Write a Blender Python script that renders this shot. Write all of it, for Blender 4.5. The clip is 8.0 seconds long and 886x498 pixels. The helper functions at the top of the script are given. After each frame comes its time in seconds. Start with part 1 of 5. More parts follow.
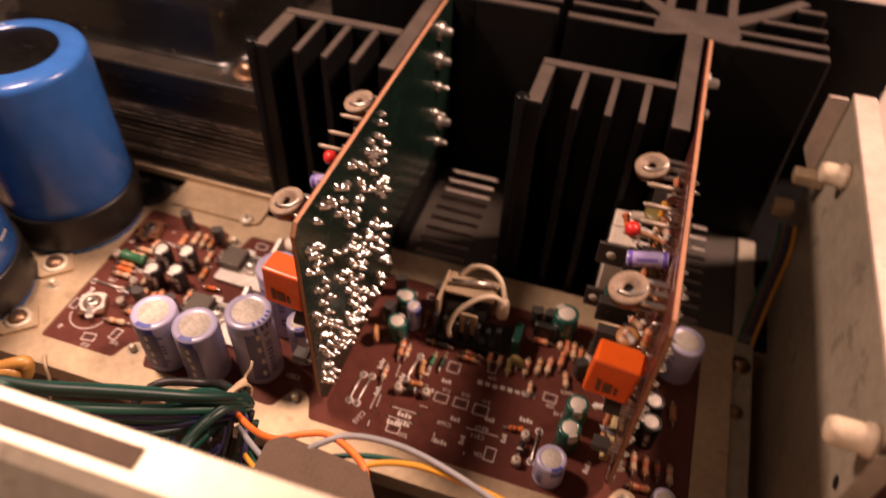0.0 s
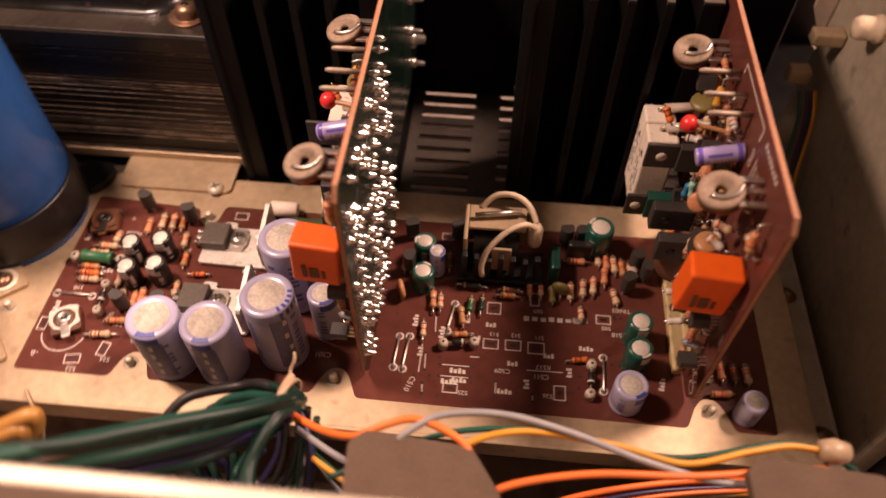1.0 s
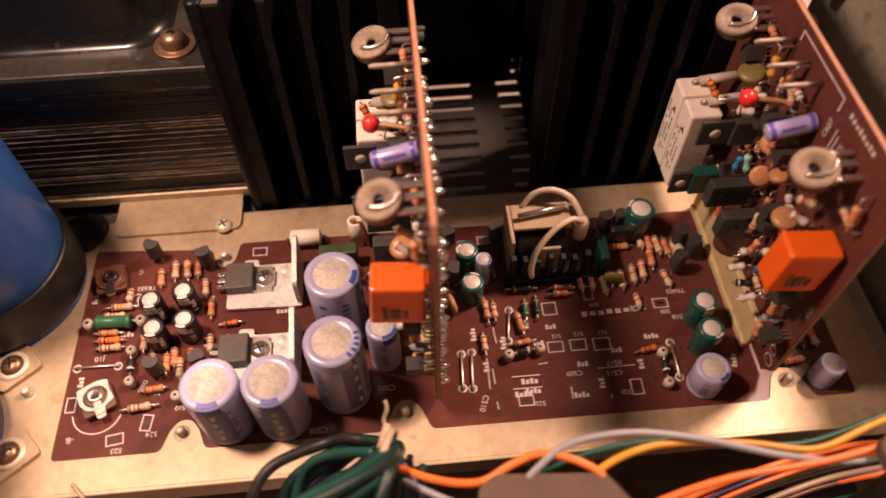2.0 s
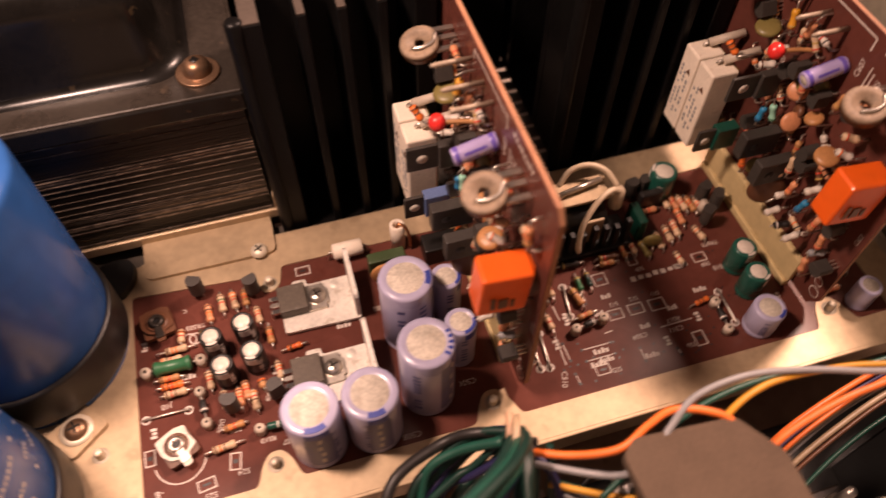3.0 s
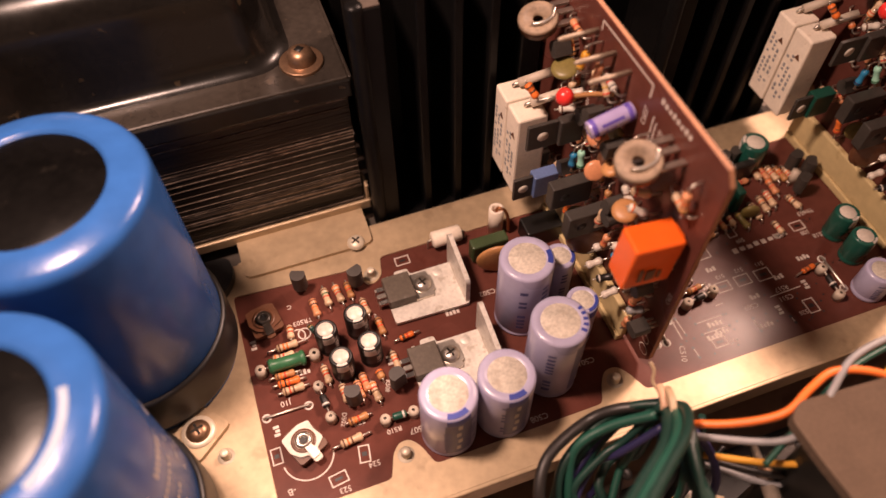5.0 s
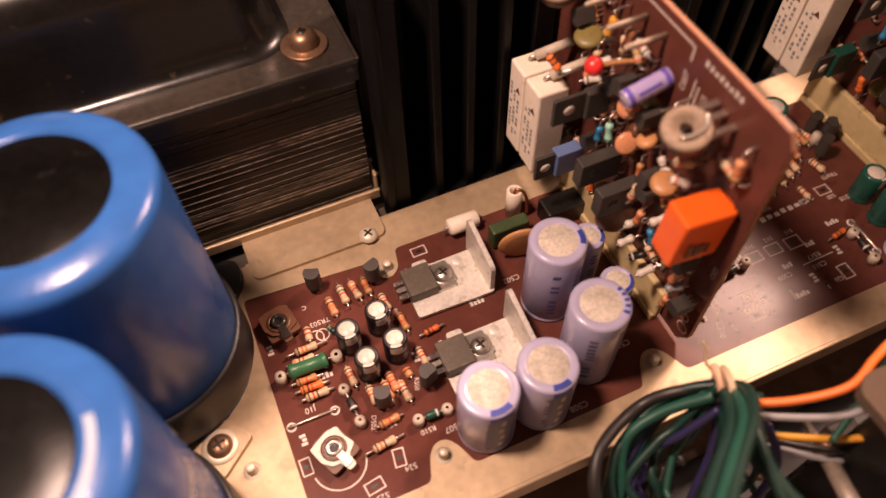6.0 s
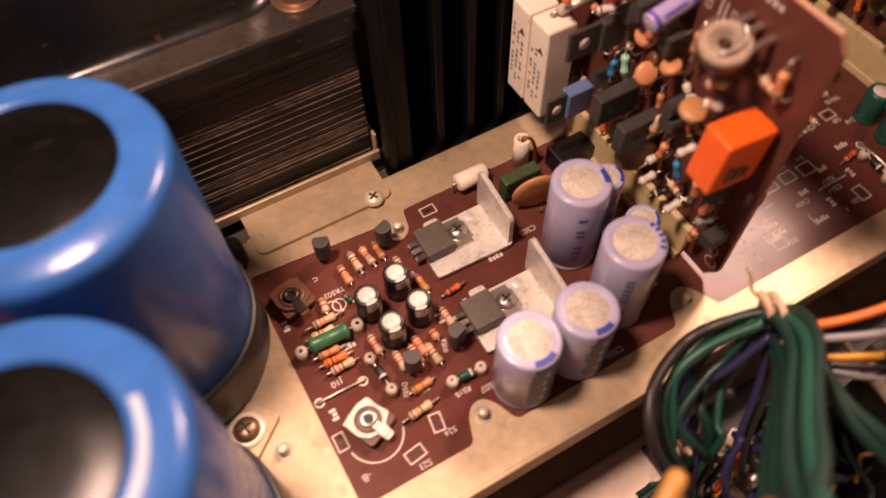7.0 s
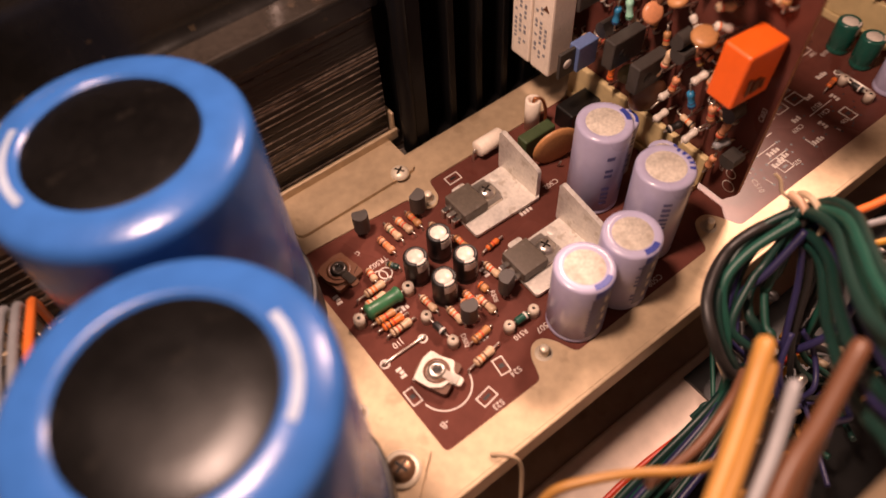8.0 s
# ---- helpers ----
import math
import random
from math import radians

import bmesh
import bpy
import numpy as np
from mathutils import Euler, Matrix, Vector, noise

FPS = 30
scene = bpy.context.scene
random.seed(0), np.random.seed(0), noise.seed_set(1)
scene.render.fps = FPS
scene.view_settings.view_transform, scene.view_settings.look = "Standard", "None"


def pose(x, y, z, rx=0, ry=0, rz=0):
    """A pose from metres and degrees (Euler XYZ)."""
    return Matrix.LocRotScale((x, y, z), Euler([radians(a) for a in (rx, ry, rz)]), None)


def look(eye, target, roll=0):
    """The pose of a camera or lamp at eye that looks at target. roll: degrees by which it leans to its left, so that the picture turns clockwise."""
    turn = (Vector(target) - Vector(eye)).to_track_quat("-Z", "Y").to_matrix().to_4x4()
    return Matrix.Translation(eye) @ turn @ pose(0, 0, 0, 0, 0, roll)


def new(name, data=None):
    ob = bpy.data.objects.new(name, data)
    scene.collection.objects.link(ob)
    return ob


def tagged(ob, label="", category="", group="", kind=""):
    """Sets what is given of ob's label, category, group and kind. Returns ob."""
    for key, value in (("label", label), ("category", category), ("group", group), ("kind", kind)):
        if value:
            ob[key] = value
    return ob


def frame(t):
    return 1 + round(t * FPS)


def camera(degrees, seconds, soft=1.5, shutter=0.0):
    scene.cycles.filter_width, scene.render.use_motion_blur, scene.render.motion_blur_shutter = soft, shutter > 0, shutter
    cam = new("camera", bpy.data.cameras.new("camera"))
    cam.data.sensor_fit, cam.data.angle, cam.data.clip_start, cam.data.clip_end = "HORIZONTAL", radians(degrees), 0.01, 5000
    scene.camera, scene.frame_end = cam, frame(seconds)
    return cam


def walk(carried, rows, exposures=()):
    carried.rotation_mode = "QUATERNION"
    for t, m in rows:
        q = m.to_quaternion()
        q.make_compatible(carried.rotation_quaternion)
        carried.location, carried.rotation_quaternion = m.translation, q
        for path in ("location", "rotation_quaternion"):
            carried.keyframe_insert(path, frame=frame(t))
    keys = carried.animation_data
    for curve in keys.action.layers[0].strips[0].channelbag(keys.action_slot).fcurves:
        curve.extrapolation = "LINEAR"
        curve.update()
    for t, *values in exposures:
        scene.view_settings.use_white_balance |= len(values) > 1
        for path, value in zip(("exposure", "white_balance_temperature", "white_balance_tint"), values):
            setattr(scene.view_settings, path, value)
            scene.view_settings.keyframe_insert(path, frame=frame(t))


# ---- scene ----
cam = camera(62.7, 8.0, 1.5, 0.7)
cam.data.dof.use_dof, cam.data.dof.focus_distance, cam.data.dof.aperture_fstop = True, 0.228, 8.0
PATH = [
    (0, (0.17954, -0.12335, 0.23411), (0.13090, 0.04276, 0.05372), 2.39),
    (0.5, (0.16846, -0.12266, 0.22947), (0.13564, 0.03645, 0.03945), 1.55),
    (0.8, (0.1500, -0.1150, 0.2180), (0.1292, 0.0126, 0.0610), 0.30),
    (1, (0.13487, -0.10786, 0.21589), (0.12086, 0.04420, 0.01795), 0.13),
    (1.2, (0.12559, -0.10154, 0.21654), (0.11986, 0.04837, 0.01656), 0.23),
    (2.3, (0.08318, -0.08523, 0.21302), (0.10387, 0.05544, 0.00740), -0.17),
    (2.5, (0.07579, -0.08324, 0.21203), (0.10469, 0.05617, 0.00653), 0.45),
    (3, (0.04711, -0.08268, 0.21583), (0.08866, 0.05429, 0.01086), 0.39),
    (3.5, (0.03238, -0.08147, 0.21472), (0.07679, 0.05523, 0.01017), 0.07),
    (4, (0.02247, -0.07706, 0.21288), (0.06639, 0.05986, 0.00837), -0.28),
    (4.5, (0.01428, -0.07602, 0.21191), (0.05841, 0.06102, 0.00752), -0.68),
    (6, (-0.00239, -0.06195, 0.20028), (0.04990, 0.06814, -0.00670), -2.05),
    (6.5, (-0.01008, -0.05555, 0.19259), (0.04687, 0.06826, -0.01699), -1.64),
    (7, (-0.01823, -0.05484, 0.18844), (0.04410, 0.06410, -0.02244), -2.30),
    (7.5, (-0.03502, -0.05950, 0.18395), (0.03229, 0.05674, -0.02690), -4.78),
    (8, (-0.05155, -0.06032, 0.18434), (0.02861, 0.05799, -0.02078), -4.29),
]
walk(cam, [(t, look(eye, target, roll)) for t, eye, target, roll in PATH])

# ---- light: a dark room, a warm desk lamp above the open case and a room lamp beyond it ----
world = bpy.data.worlds.new("room")
scene.world = world
world.use_nodes = True
world.node_tree.nodes["Background"].inputs["Color"].default_value = (1.0, 0.61, 0.52, 1)
world.node_tree.nodes["Background"].inputs["Strength"].default_value = 0.09


def lamp(name, eye, target, size, watts, color):
    data = bpy.data.lights.new(name, "AREA")
    data.shape, data.size, data.energy, data.color = "DISK", size, watts, color
    ob = new(name, data)
    ob.matrix_world = look(eye, target)
    return ob


lamp("desk_lamp_light", (-0.066, 0.047, 0.33), (0.05, 0.03, 0.0), 0.045, 1.62, (1.0, 0.65, 0.52))
lamp("room_lamp_light", (0.65, 0.27, 0.78), (0.12, 0.02, 0.0), 0.17, 14.0, (1.0, 0.63, 0.50))
scene.view_settings.exposure = 0.0

# ---- mesh helpers: all sizes below in millimetres ----
MM = Matrix.Scale(0.001, 4)
R90 = math.pi / 2


def at(x, y, z=0.0, turn=0.0, rx=0.0, ry=0.0):
    """A place on the main board, in millimetres and degrees."""
    return pose(x / 1000, y / 1000, z / 1000, rx, ry, turn)


def box(bm, x0, x1, y0, y1, z0, z1, bev=0.0, seg=2):
    m = Matrix.Translation(((x0 + x1) / 2, (y0 + y1) / 2, (z0 + z1) / 2)) @ Matrix.Diagonal((x1 - x0, y1 - y0, z1 - z0, 1))
    vs = bmesh.ops.create_cube(bm, size=1.0, matrix=m)["verts"]
    if bev:
        es = list({e for v in vs for e in v.link_edges})
        bmesh.ops.bevel(bm, geom=es, offset=bev, segments=seg, profile=0.5, affect="EDGES")
    return bm


def lathe(bm, profile, seg=24, m=Matrix()):
    """Turns (radius, height) points round z."""
    rings = []
    for r, z in profile:
        if r < 1e-6:
            rings.append([bm.verts.new(m @ Vector((0, 0, z)))])
        else:
            rings.append([bm.verts.new(m @ Vector((r * math.cos(2 * math.pi * k / seg), r * math.sin(2 * math.pi * k / seg), z))) for k in range(seg)])
    for a, b in zip(rings, rings[1:]):
        for k in range(seg):
            q = [a[k % len(a)], a[(k + 1) % len(a)], b[(k + 1) % len(b)], b[k % len(b)]]
            q = list(dict.fromkeys(q))
            if len(q) > 2:
                f = bm.faces.new(q)
                f.smooth = True
    return bm


def rod(bm, a, b, r, seg=10, r2=None):
    """A closed round bar from a to b."""
    a, b = Vector(a), Vector(b)
    d = b - a
    m = Matrix.Translation(a) @ d.to_track_quat("Z", "Y").to_matrix().to_4x4()
    r2 = r if r2 is None else r2
    return lathe(bm, [(0, 0), (r, 0), (r2, d.length), (0, d.length)], seg, m)


def smooth_path(pts, steps=6):
    pts = [Vector(p) for p in pts]
    out = []
    for i in range(len(pts) - 1):
        p0, p1, p2, p3 = pts[max(i - 1, 0)], pts[i], pts[i + 1], pts[min(i + 2, len(pts) - 1)]
        for k in range(steps):
            t = k / steps
            out.append(0.5 * ((2 * p1) + (p2 - p0) * t + (2 * p0 - 5 * p1 + 4 * p2 - p3) * t * t + (3 * p1 - p0 - 3 * p2 + p3) * t ** 3))
    return out + [pts[-1]]


def tube(bm, pts, r, seg=8, steps=6):
    """A round wire through the points."""
    path = smooth_path(pts, steps) if steps > 1 else [Vector(p) for p in pts]
    ring_old, up = None, Vector((0.12, 0.21, 0.97))
    first = last = None
    for i, p in enumerate(path):
        d = (path[min(i + 1, len(path) - 1)] - path[max(i - 1, 0)]).normalized()
        s = d.cross(up)
        s = s.normalized() if s.length > 1e-4 else d.orthogonal().normalized()
        up = s.cross(d).normalized()
        ring = [bm.verts.new(p + r * (math.cos(2 * math.pi * k / seg) * s + math.sin(2 * math.pi * k / seg) * up)) for k in range(seg)]
        if ring_old:
            for k in range(seg):
                f = bm.faces.new([ring_old[k], ring_old[(k + 1) % seg], ring[(k + 1) % seg], ring[k]])
                f.smooth = True
        first = first or ring
        ring_old = last = ring
    bm.faces.new(first[::-1])
    bm.faces.new(last)
    return bm


def prism(bm, pts, z0, z1):
    """An upright block over a flat outline."""
    lo = [bm.verts.new((x, y, z0)) for x, y in pts]
    hi = [bm.verts.new((x, y, z1)) for x, y in pts]
    n = len(pts)
    bm.faces.new(lo[::-1])
    bm.faces.new(hi)
    for k in range(n):
        bm.faces.new([lo[k], lo[(k + 1) % n], hi[(k + 1) % n], hi[k]])
    bmesh.ops.recalc_face_normals(bm, faces=bm.faces[:])
    return bm


def sheet(bm, outer, holes, z0, z1):
    """A plate with holes cut through."""
    for z in (z0, z1):
        es = []
        for loop in [outer] + holes:
            vs = [bm.verts.new((x, y, z)) for x, y in loop]
            es += [bm.edges.new((vs[k], vs[(k + 1) % len(vs)])) for k in range(len(vs))]
        bmesh.ops.triangle_fill(bm, edges=es, use_beauty=True)
    for loop in [outer] + holes:
        n = len(loop)
        for k in range(n):
            (x0, y0), (x1, y1) = loop[k], loop[(k + 1) % n]
            bm.faces.new([bm.verts.new(p) for p in ((x0, y0, z0), (x1, y1, z0), (x1, y1, z1), (x0, y0, z1))])
    bmesh.ops.remove_doubles(bm, verts=bm.verts[:], dist=0.001)
    bmesh.ops.recalc_face_normals(bm, faces=bm.faces[:])
    return bm


def mesh_of(name, bm, material):
    bm.transform(MM)
    me = bpy.data.meshes.new(name)
    bm.to_mesh(me)
    bm.free()
    me.materials.append(material)
    return me


def part(name, bm, material, parent, label="", m=None):
    """One mesh under a thing or a part; bm may be a finished mesh that alike pieces share."""
    me = mesh_of(name, bm, material) if isinstance(bm, bmesh.types.BMesh) else bm
    ob = new(name, me)
    ob.parent = parent
    if m is not None:
        ob.matrix_basis = m
    return tagged(ob, label)


def thing(name, label, category, m=None, group="", kind=""):
    ob = new(name)
    ob.empty_display_size = 0.005
    if m is not None:
        ob.matrix_basis = m
    return tagged(ob, label, category, group, kind)


def solid(name, bm, material, label, category, m=None, group="", kind=""):
    """A thing that is one mesh."""
    ob = new(name, mesh_of(name, bm, material))
    if m is not None:
        ob.matrix_basis = m
    return tagged(ob, label, category, group, kind)


def B():
    return bmesh.new()


# ---- materials ----
def mat(name, color, rough=0.5, metal=0.0, vary=0.15, size=2.0, bump=0.0, bump_size=0.5, spots=0.0, spot_color=None, coat=0.0, stretch=(1, 1, 1), rand=0.0, spec=0.5):
    """Colour with a fine grain (size in mm), broad stains, relief and changing gloss."""
    m = bpy.data.materials.new(name)
    m.use_nodes = True
    nt = m.node_tree
    N, L = nt.nodes, nt.links
    p = N["Principled BSDF"]
    p.inputs["Metallic"].default_value = metal
    p.inputs["Coat Weight"].default_value = coat
    p.inputs["Coat Roughness"].default_value = 0.15
    p.inputs["Specular IOR Level"].default_value = spec
    tc = N.new("ShaderNodeTexCoord")
    mp = N.new("ShaderNodeMapping")
    mp.inputs["Scale"].default_value = [1000.0 * s for s in stretch]
    L.new(tc.outputs["Object"], mp.inputs["Vector"])

    def nz(scale, detail=3.0):
        n = N.new("ShaderNodeTexNoise")
        n.inputs["Scale"].default_value = scale
        n.inputs["Detail"].default_value = detail
        L.new(mp.outputs["Vector"], n.inputs["Vector"])
        return n

    fine, broad = nz(1.0 / size, 4.0), nz(0.12 / size, 2.0)
    mix = N.new("ShaderNodeMix")
    mix.data_type = "RGBA"
    mix.inputs["A"].default_value = (*[c * (1 - vary) for c in color], 1)
    mix.inputs["B"].default_value = (*[min(1.0, c * (1 + vary)) for c in color], 1)
    add = N.new("ShaderNodeMath")
    add.operation = "ADD"
    L.new(fine.outputs["Fac"], add.inputs[0])
    L.new(broad.outputs["Fac"], add.inputs[1])
    half = N.new("ShaderNodeMapRange")
    half.inputs["From Min"].default_value, half.inputs["From Max"].default_value = 0.7, 1.3
    L.new(add.outputs[0], half.inputs["Value"])
    L.new(half.outputs["Result"], mix.inputs["Factor"])
    out = mix.outputs["Result"]
    if rand:
        oi = N.new("ShaderNodeObjectInfo")
        hsv = N.new("ShaderNodeHueSaturation")
        mr = N.new("ShaderNodeMapRange")
        mr.inputs["To Min"].default_value, mr.inputs["To Max"].default_value = 1 - rand, 1 + rand
        L.new(oi.outputs["Random"], mr.inputs["Value"])
        L.new(mr.outputs["Result"], hsv.inputs["Value"])
        L.new(out, hsv.inputs["Color"])
        out = hsv.outputs["Color"]
    if spots:
        sp = nz(0.35 / size, 5.0)
        cut = N.new("ShaderNodeMapRange")
        cut.inputs["From Min"].default_value, cut.inputs["From Max"].default_value = 0.68 - 0.2 * spots, 0.72 - 0.1 * spots
        L.new(sp.outputs["Fac"], cut.inputs["Value"])
        mx = N.new("ShaderNodeMix")
        mx.data_type = "RGBA"
        sc = N.new("ShaderNodeMath")
        sc.operation = "MULTIPLY"
        sc.inputs[1].default_value = 0.6
        L.new(cut.outputs["Result"], sc.inputs[0])
        L.new(sc.outputs[0], mx.inputs["Factor"])
        L.new(out, mx.inputs["A"])
        mx.inputs["B"].default_value = (*(spot_color or [c * 0.5 for c in color]), 1)
        out = mx.outputs["Result"]
    L.new(out, p.inputs["Base Color"])
    rr = N.new("ShaderNodeMapRange")
    rr.inputs["To Min"].default_value, rr.inputs["To Max"].default_value = max(0.03, rough - 0.1), min(1.0, rough + 0.12)
    L.new(broad.outputs["Fac"], rr.inputs["Value"])
    L.new(rr.outputs["Result"], p.inputs["Roughness"])
    if bump:
        bn = nz(1.0 / bump_size, 4.0)
        bp = N.new("ShaderNodeBump")
        bp.inputs["Strength"].default_value = bump
        bp.inputs["Distance"].default_value = 0.0002
        L.new(bn.outputs["Fac"], bp.inputs["Height"])
        L.new(bp.outputs["Normal"], p.inputs["Normal"])
    return m


ZINC = mat("zinc_plate", (0.45, 0.34, 0.213), 0.45, 0.35, 0.14, 3.0, 0.12, 0.8, spots=0.35, spot_color=(0.30, 0.22, 0.13))
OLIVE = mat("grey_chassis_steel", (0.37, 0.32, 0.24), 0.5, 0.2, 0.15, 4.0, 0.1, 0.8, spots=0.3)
PAN = mat("copper_flashed_steel", (0.42, 0.30, 0.22), 0.5, 0.5, 0.15, 5.0, 0.1, 0.8, spots=0.3)
PCB = mat("brown_phenolic_board", (0.112, 0.038, 0.028), 0.25, 0.0, 0.16, 5.0, 0.06, 0.6, spots=0.15, spot_color=(0.08, 0.022, 0.015), spec=0.11)
PCBEDGE = mat("raw_phenolic_edge", (0.36, 0.17, 0.09), 0.7, 0.0, 0.2, 0.8, 0.2, 0.4)
SOLDERSIDE = mat("dark_green_solder_resist", (0.006, 0.016, 0.011), 0.25, 0.0, 0.35, 4.0, 0.08, 1.0, coat=0.2)
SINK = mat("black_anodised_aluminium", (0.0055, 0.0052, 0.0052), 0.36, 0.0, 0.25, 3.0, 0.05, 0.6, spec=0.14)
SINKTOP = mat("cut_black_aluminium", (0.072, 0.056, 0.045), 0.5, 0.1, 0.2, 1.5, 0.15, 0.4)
BLUE = mat("blue_sleeve", (0.026, 0.100, 0.322), 0.24, 0.0, 0.12, 6.0, 0.22, 1.6, spec=0.30)
DARKDISC = mat("black_vent_disc", (0.0025, 0.0022, 0.002), 0.27, 0.0, 0.4, 2.0, 0.14, 1.2, spots=0.22, spot_color=(0.010, 0.0085, 0.007), spec=0.22)
BLACK = mat("black_plastic", (0.007, 0.0065, 0.006), 0.42, 0.0, 0.25, 1.5, 0.08, 0.5)
WEATHERED = mat("weathered_epoxy", (0.098, 0.078, 0.058), 0.5, 0.0, 0.2, 1.0, 0.2, 0.4, spots=0.3, spot_color=(0.16, 0.14, 0.12))
CHARCOAL = mat("moulded_epoxy", (0.045, 0.039, 0.034), 0.5, 0.0, 0.2, 1.0, 0.1, 0.3)
BELL = mat("black_lacquered_steel", (0.008, 0.007, 0.006), 0.24, 0.0, 0.25, 1.6, 0.08, 2.5, spec=0.34, spots=0.02, spot_color=(0.05, 0.035, 0.02))
LAMS = mat("varnished_laminations", (0.010, 0.007, 0.0052), 0.34, 0.15, 0.5, 1.2, 0.25, 0.6, stretch=(0.06, 0.06, 1.6))
# pale broken streaks: glints on the lamination edges, put into the colour
LAMGLINT = mat("glinting_lamination_edge", (0.24, 0.19, 0.15), 0.26, 0.6, 0.6, 1.0, 0.5, 0.6, spots=0.7, spot_color=(0.015, 0.011, 0.008), stretch=(0.35, 0.35, 1.6))
FRAME = mat("worn_black_frame", (0.038, 0.031, 0.025), 0.28, 0.3, 0.25, 2.0, 0.1, 1.0, spots=0.15, spot_color=(0.09, 0.065, 0.045))
LAV = mat("lavender_sleeve", (0.43, 0.41, 0.57), 0.3, 0.0, 0.06, 3.0, 0.03, 1.0, coat=0.25, rand=0.05)
LAVTOP = mat("pale_cap_disc", (0.55, 0.50, 0.42), 0.6, 0.0, 0.28, 0.8, 0.5, 0.5, spots=0.45, spot_color=(0.40, 0.34, 0.27))
FADEDNAVY = mat("worn_navy_print", (0.10, 0.10, 0.24), 0.45, 0.0, 0.25, 0.8)
NAVY = mat("blue_print", (0.035, 0.055, 0.30), 0.4, 0.0, 0.1, 1.0)
STEEL = mat("bright_steel", (0.62, 0.57, 0.50), 0.3, 0.9, 0.15, 1.0, 0.1, 0.5)
ALU = mat("dull_aluminium", (0.68, 0.64, 0.57), 0.5, 0.35, 0.16, 1.2, 0.3, 0.5, spots=0.35, spot_color=(0.42, 0.36, 0.28))
TIN = mat("solder", (0.74, 0.70, 0.64), 0.12, 0.95, 0.1, 0.6, 0.15, 0.4)
WHITE = mat("white_ceramic", (0.84, 0.74, 0.61), 0.6, 0.0, 0.08, 1.0, 0.2, 0.5, spots=0.12, spot_color=(0.62, 0.50, 0.38))
ORANGE = mat("orange_film_capacitor", (0.86, 0.13, 0.012), 0.32, 0.0, 0.06, 3.0, 0.04, 1.0, coat=0.2)
PRINT = mat("white_silkscreen", (0.62, 0.56, 0.50), 0.6, 0.0, 0.15, 0.4)
BRONZED = mat("browned_screw_steel", (0.27, 0.165, 0.10), 0.36, 0.8, 0.2, 1.0, 0.15, 0.6)
SLOTTED = mat("dim_vent_steel", (0.075, 0.062, 0.05), 0.5, 0.3, 0.2, 3.0, 0.1, 0.8)
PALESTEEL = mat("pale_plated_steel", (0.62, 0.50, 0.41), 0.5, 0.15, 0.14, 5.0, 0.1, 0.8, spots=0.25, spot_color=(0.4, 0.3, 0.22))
FADED = mat("faded_pale_print", (0.27, 0.33, 0.43), 0.5, 0.0, 0.15, 1.0)
PANEL = mat("grey_blue_print", (0.105, 0.10, 0.20), 0.4, 0.0, 0.2, 1.5)
# near white: the rail top's glare is in this colour; also plated screws, washers
RAILTOP = mat("lit_rail_and_plating", (0.70, 0.62, 0.48), 0.42, 0.3, 0.10, 4.0, 0.1, 0.8, spots=0.2, spot_color=(0.55, 0.46, 0.32))
DUSTY_ROD = mat("dull_threaded_steel", (0.42, 0.35, 0.28), 0.45, 0.4, 0.2, 0.8, 0.4, 0.5)
CREAM = mat("cream_wire", (0.64, 0.52, 0.37), 0.45, 0.0, 0.1, 1.5)
FELT = mat("brown_felt_pad", (0.112, 0.08, 0.058), 0.95, 0.0, 0.12, 1.0, 0.5, 0.35, spec=0.1)
BACKROOM = mat("pale_table", (0.62, 0.52, 0.44), 0.7, 0.0, 0.08, 20.0)

# ---- the case ----
def rounded(pts, r=2.0, n=3):
    """An outline with its corners rounded."""
    out, k = [], len(pts)
    for i in range(k):
        p, a, b = Vector(pts[i]), Vector(pts[i - 1]), Vector(pts[(i + 1) % k])
        u, v = (a - p), (b - p)
        d = min(r, u.length / 2.1, v.length / 2.1)
        u, v = u.normalized() * d, v.normalized() * d
        for j in range(n + 1):
            t = j / n
            q = (1 - t) ** 2 * (p + u) + 2 * t * (1 - t) * p + t * t * (p + v)
            out.append((q.x, q.y))
    return out


HOLE = [(-18, -5.5), (14.5, -5.5), (17, 1.5), (19.5, 4.2), (23, 4.2), (25.5, 1), (28, -5.5), (82, -5.2), (85, 1.5), (87.5, 4.6), (91.5, 4.6), (94, 1.5), (97, -5.6),
        (203, -6), (206, 1.5), (208.5, 4.6), (212.5, 4.6), (215, 1.5), (218, -6), (231, -6), (231, 70), (33.5, 70.5), (32, 63), (29, 60.5), (26, 61), (23.5, 68.5), (-18, 71.5)]
tray = thing("chassis_tray", "gold zinc-plated steel tray round the main board", "chassis", kind="structure")
part("plate", sheet(B(), rounded([(-120, -15.5), (243, -15.5), (243, 84), (-120, 84)], 2), [rounded(HOLE, 1.6)], -0.8, 0.5), ZINC, tray)
part("front_lip", box(B(), -120, 243, -16.8, -15.3, -9, 0.5, 0.4), ZINC, tray)
part("back_lip", box(B(), -14, 243, 83.5, 84.9, -8, 0.5, 0.4), ZINC, tray)
bm = prism(B(), rounded([(-12.5, 76.5), (33.2, 76.5), (33.2, 95), (-12.5, 95)], 3), 0.6, 2.0)
part("foot_plate", bm, ZINC, tray)

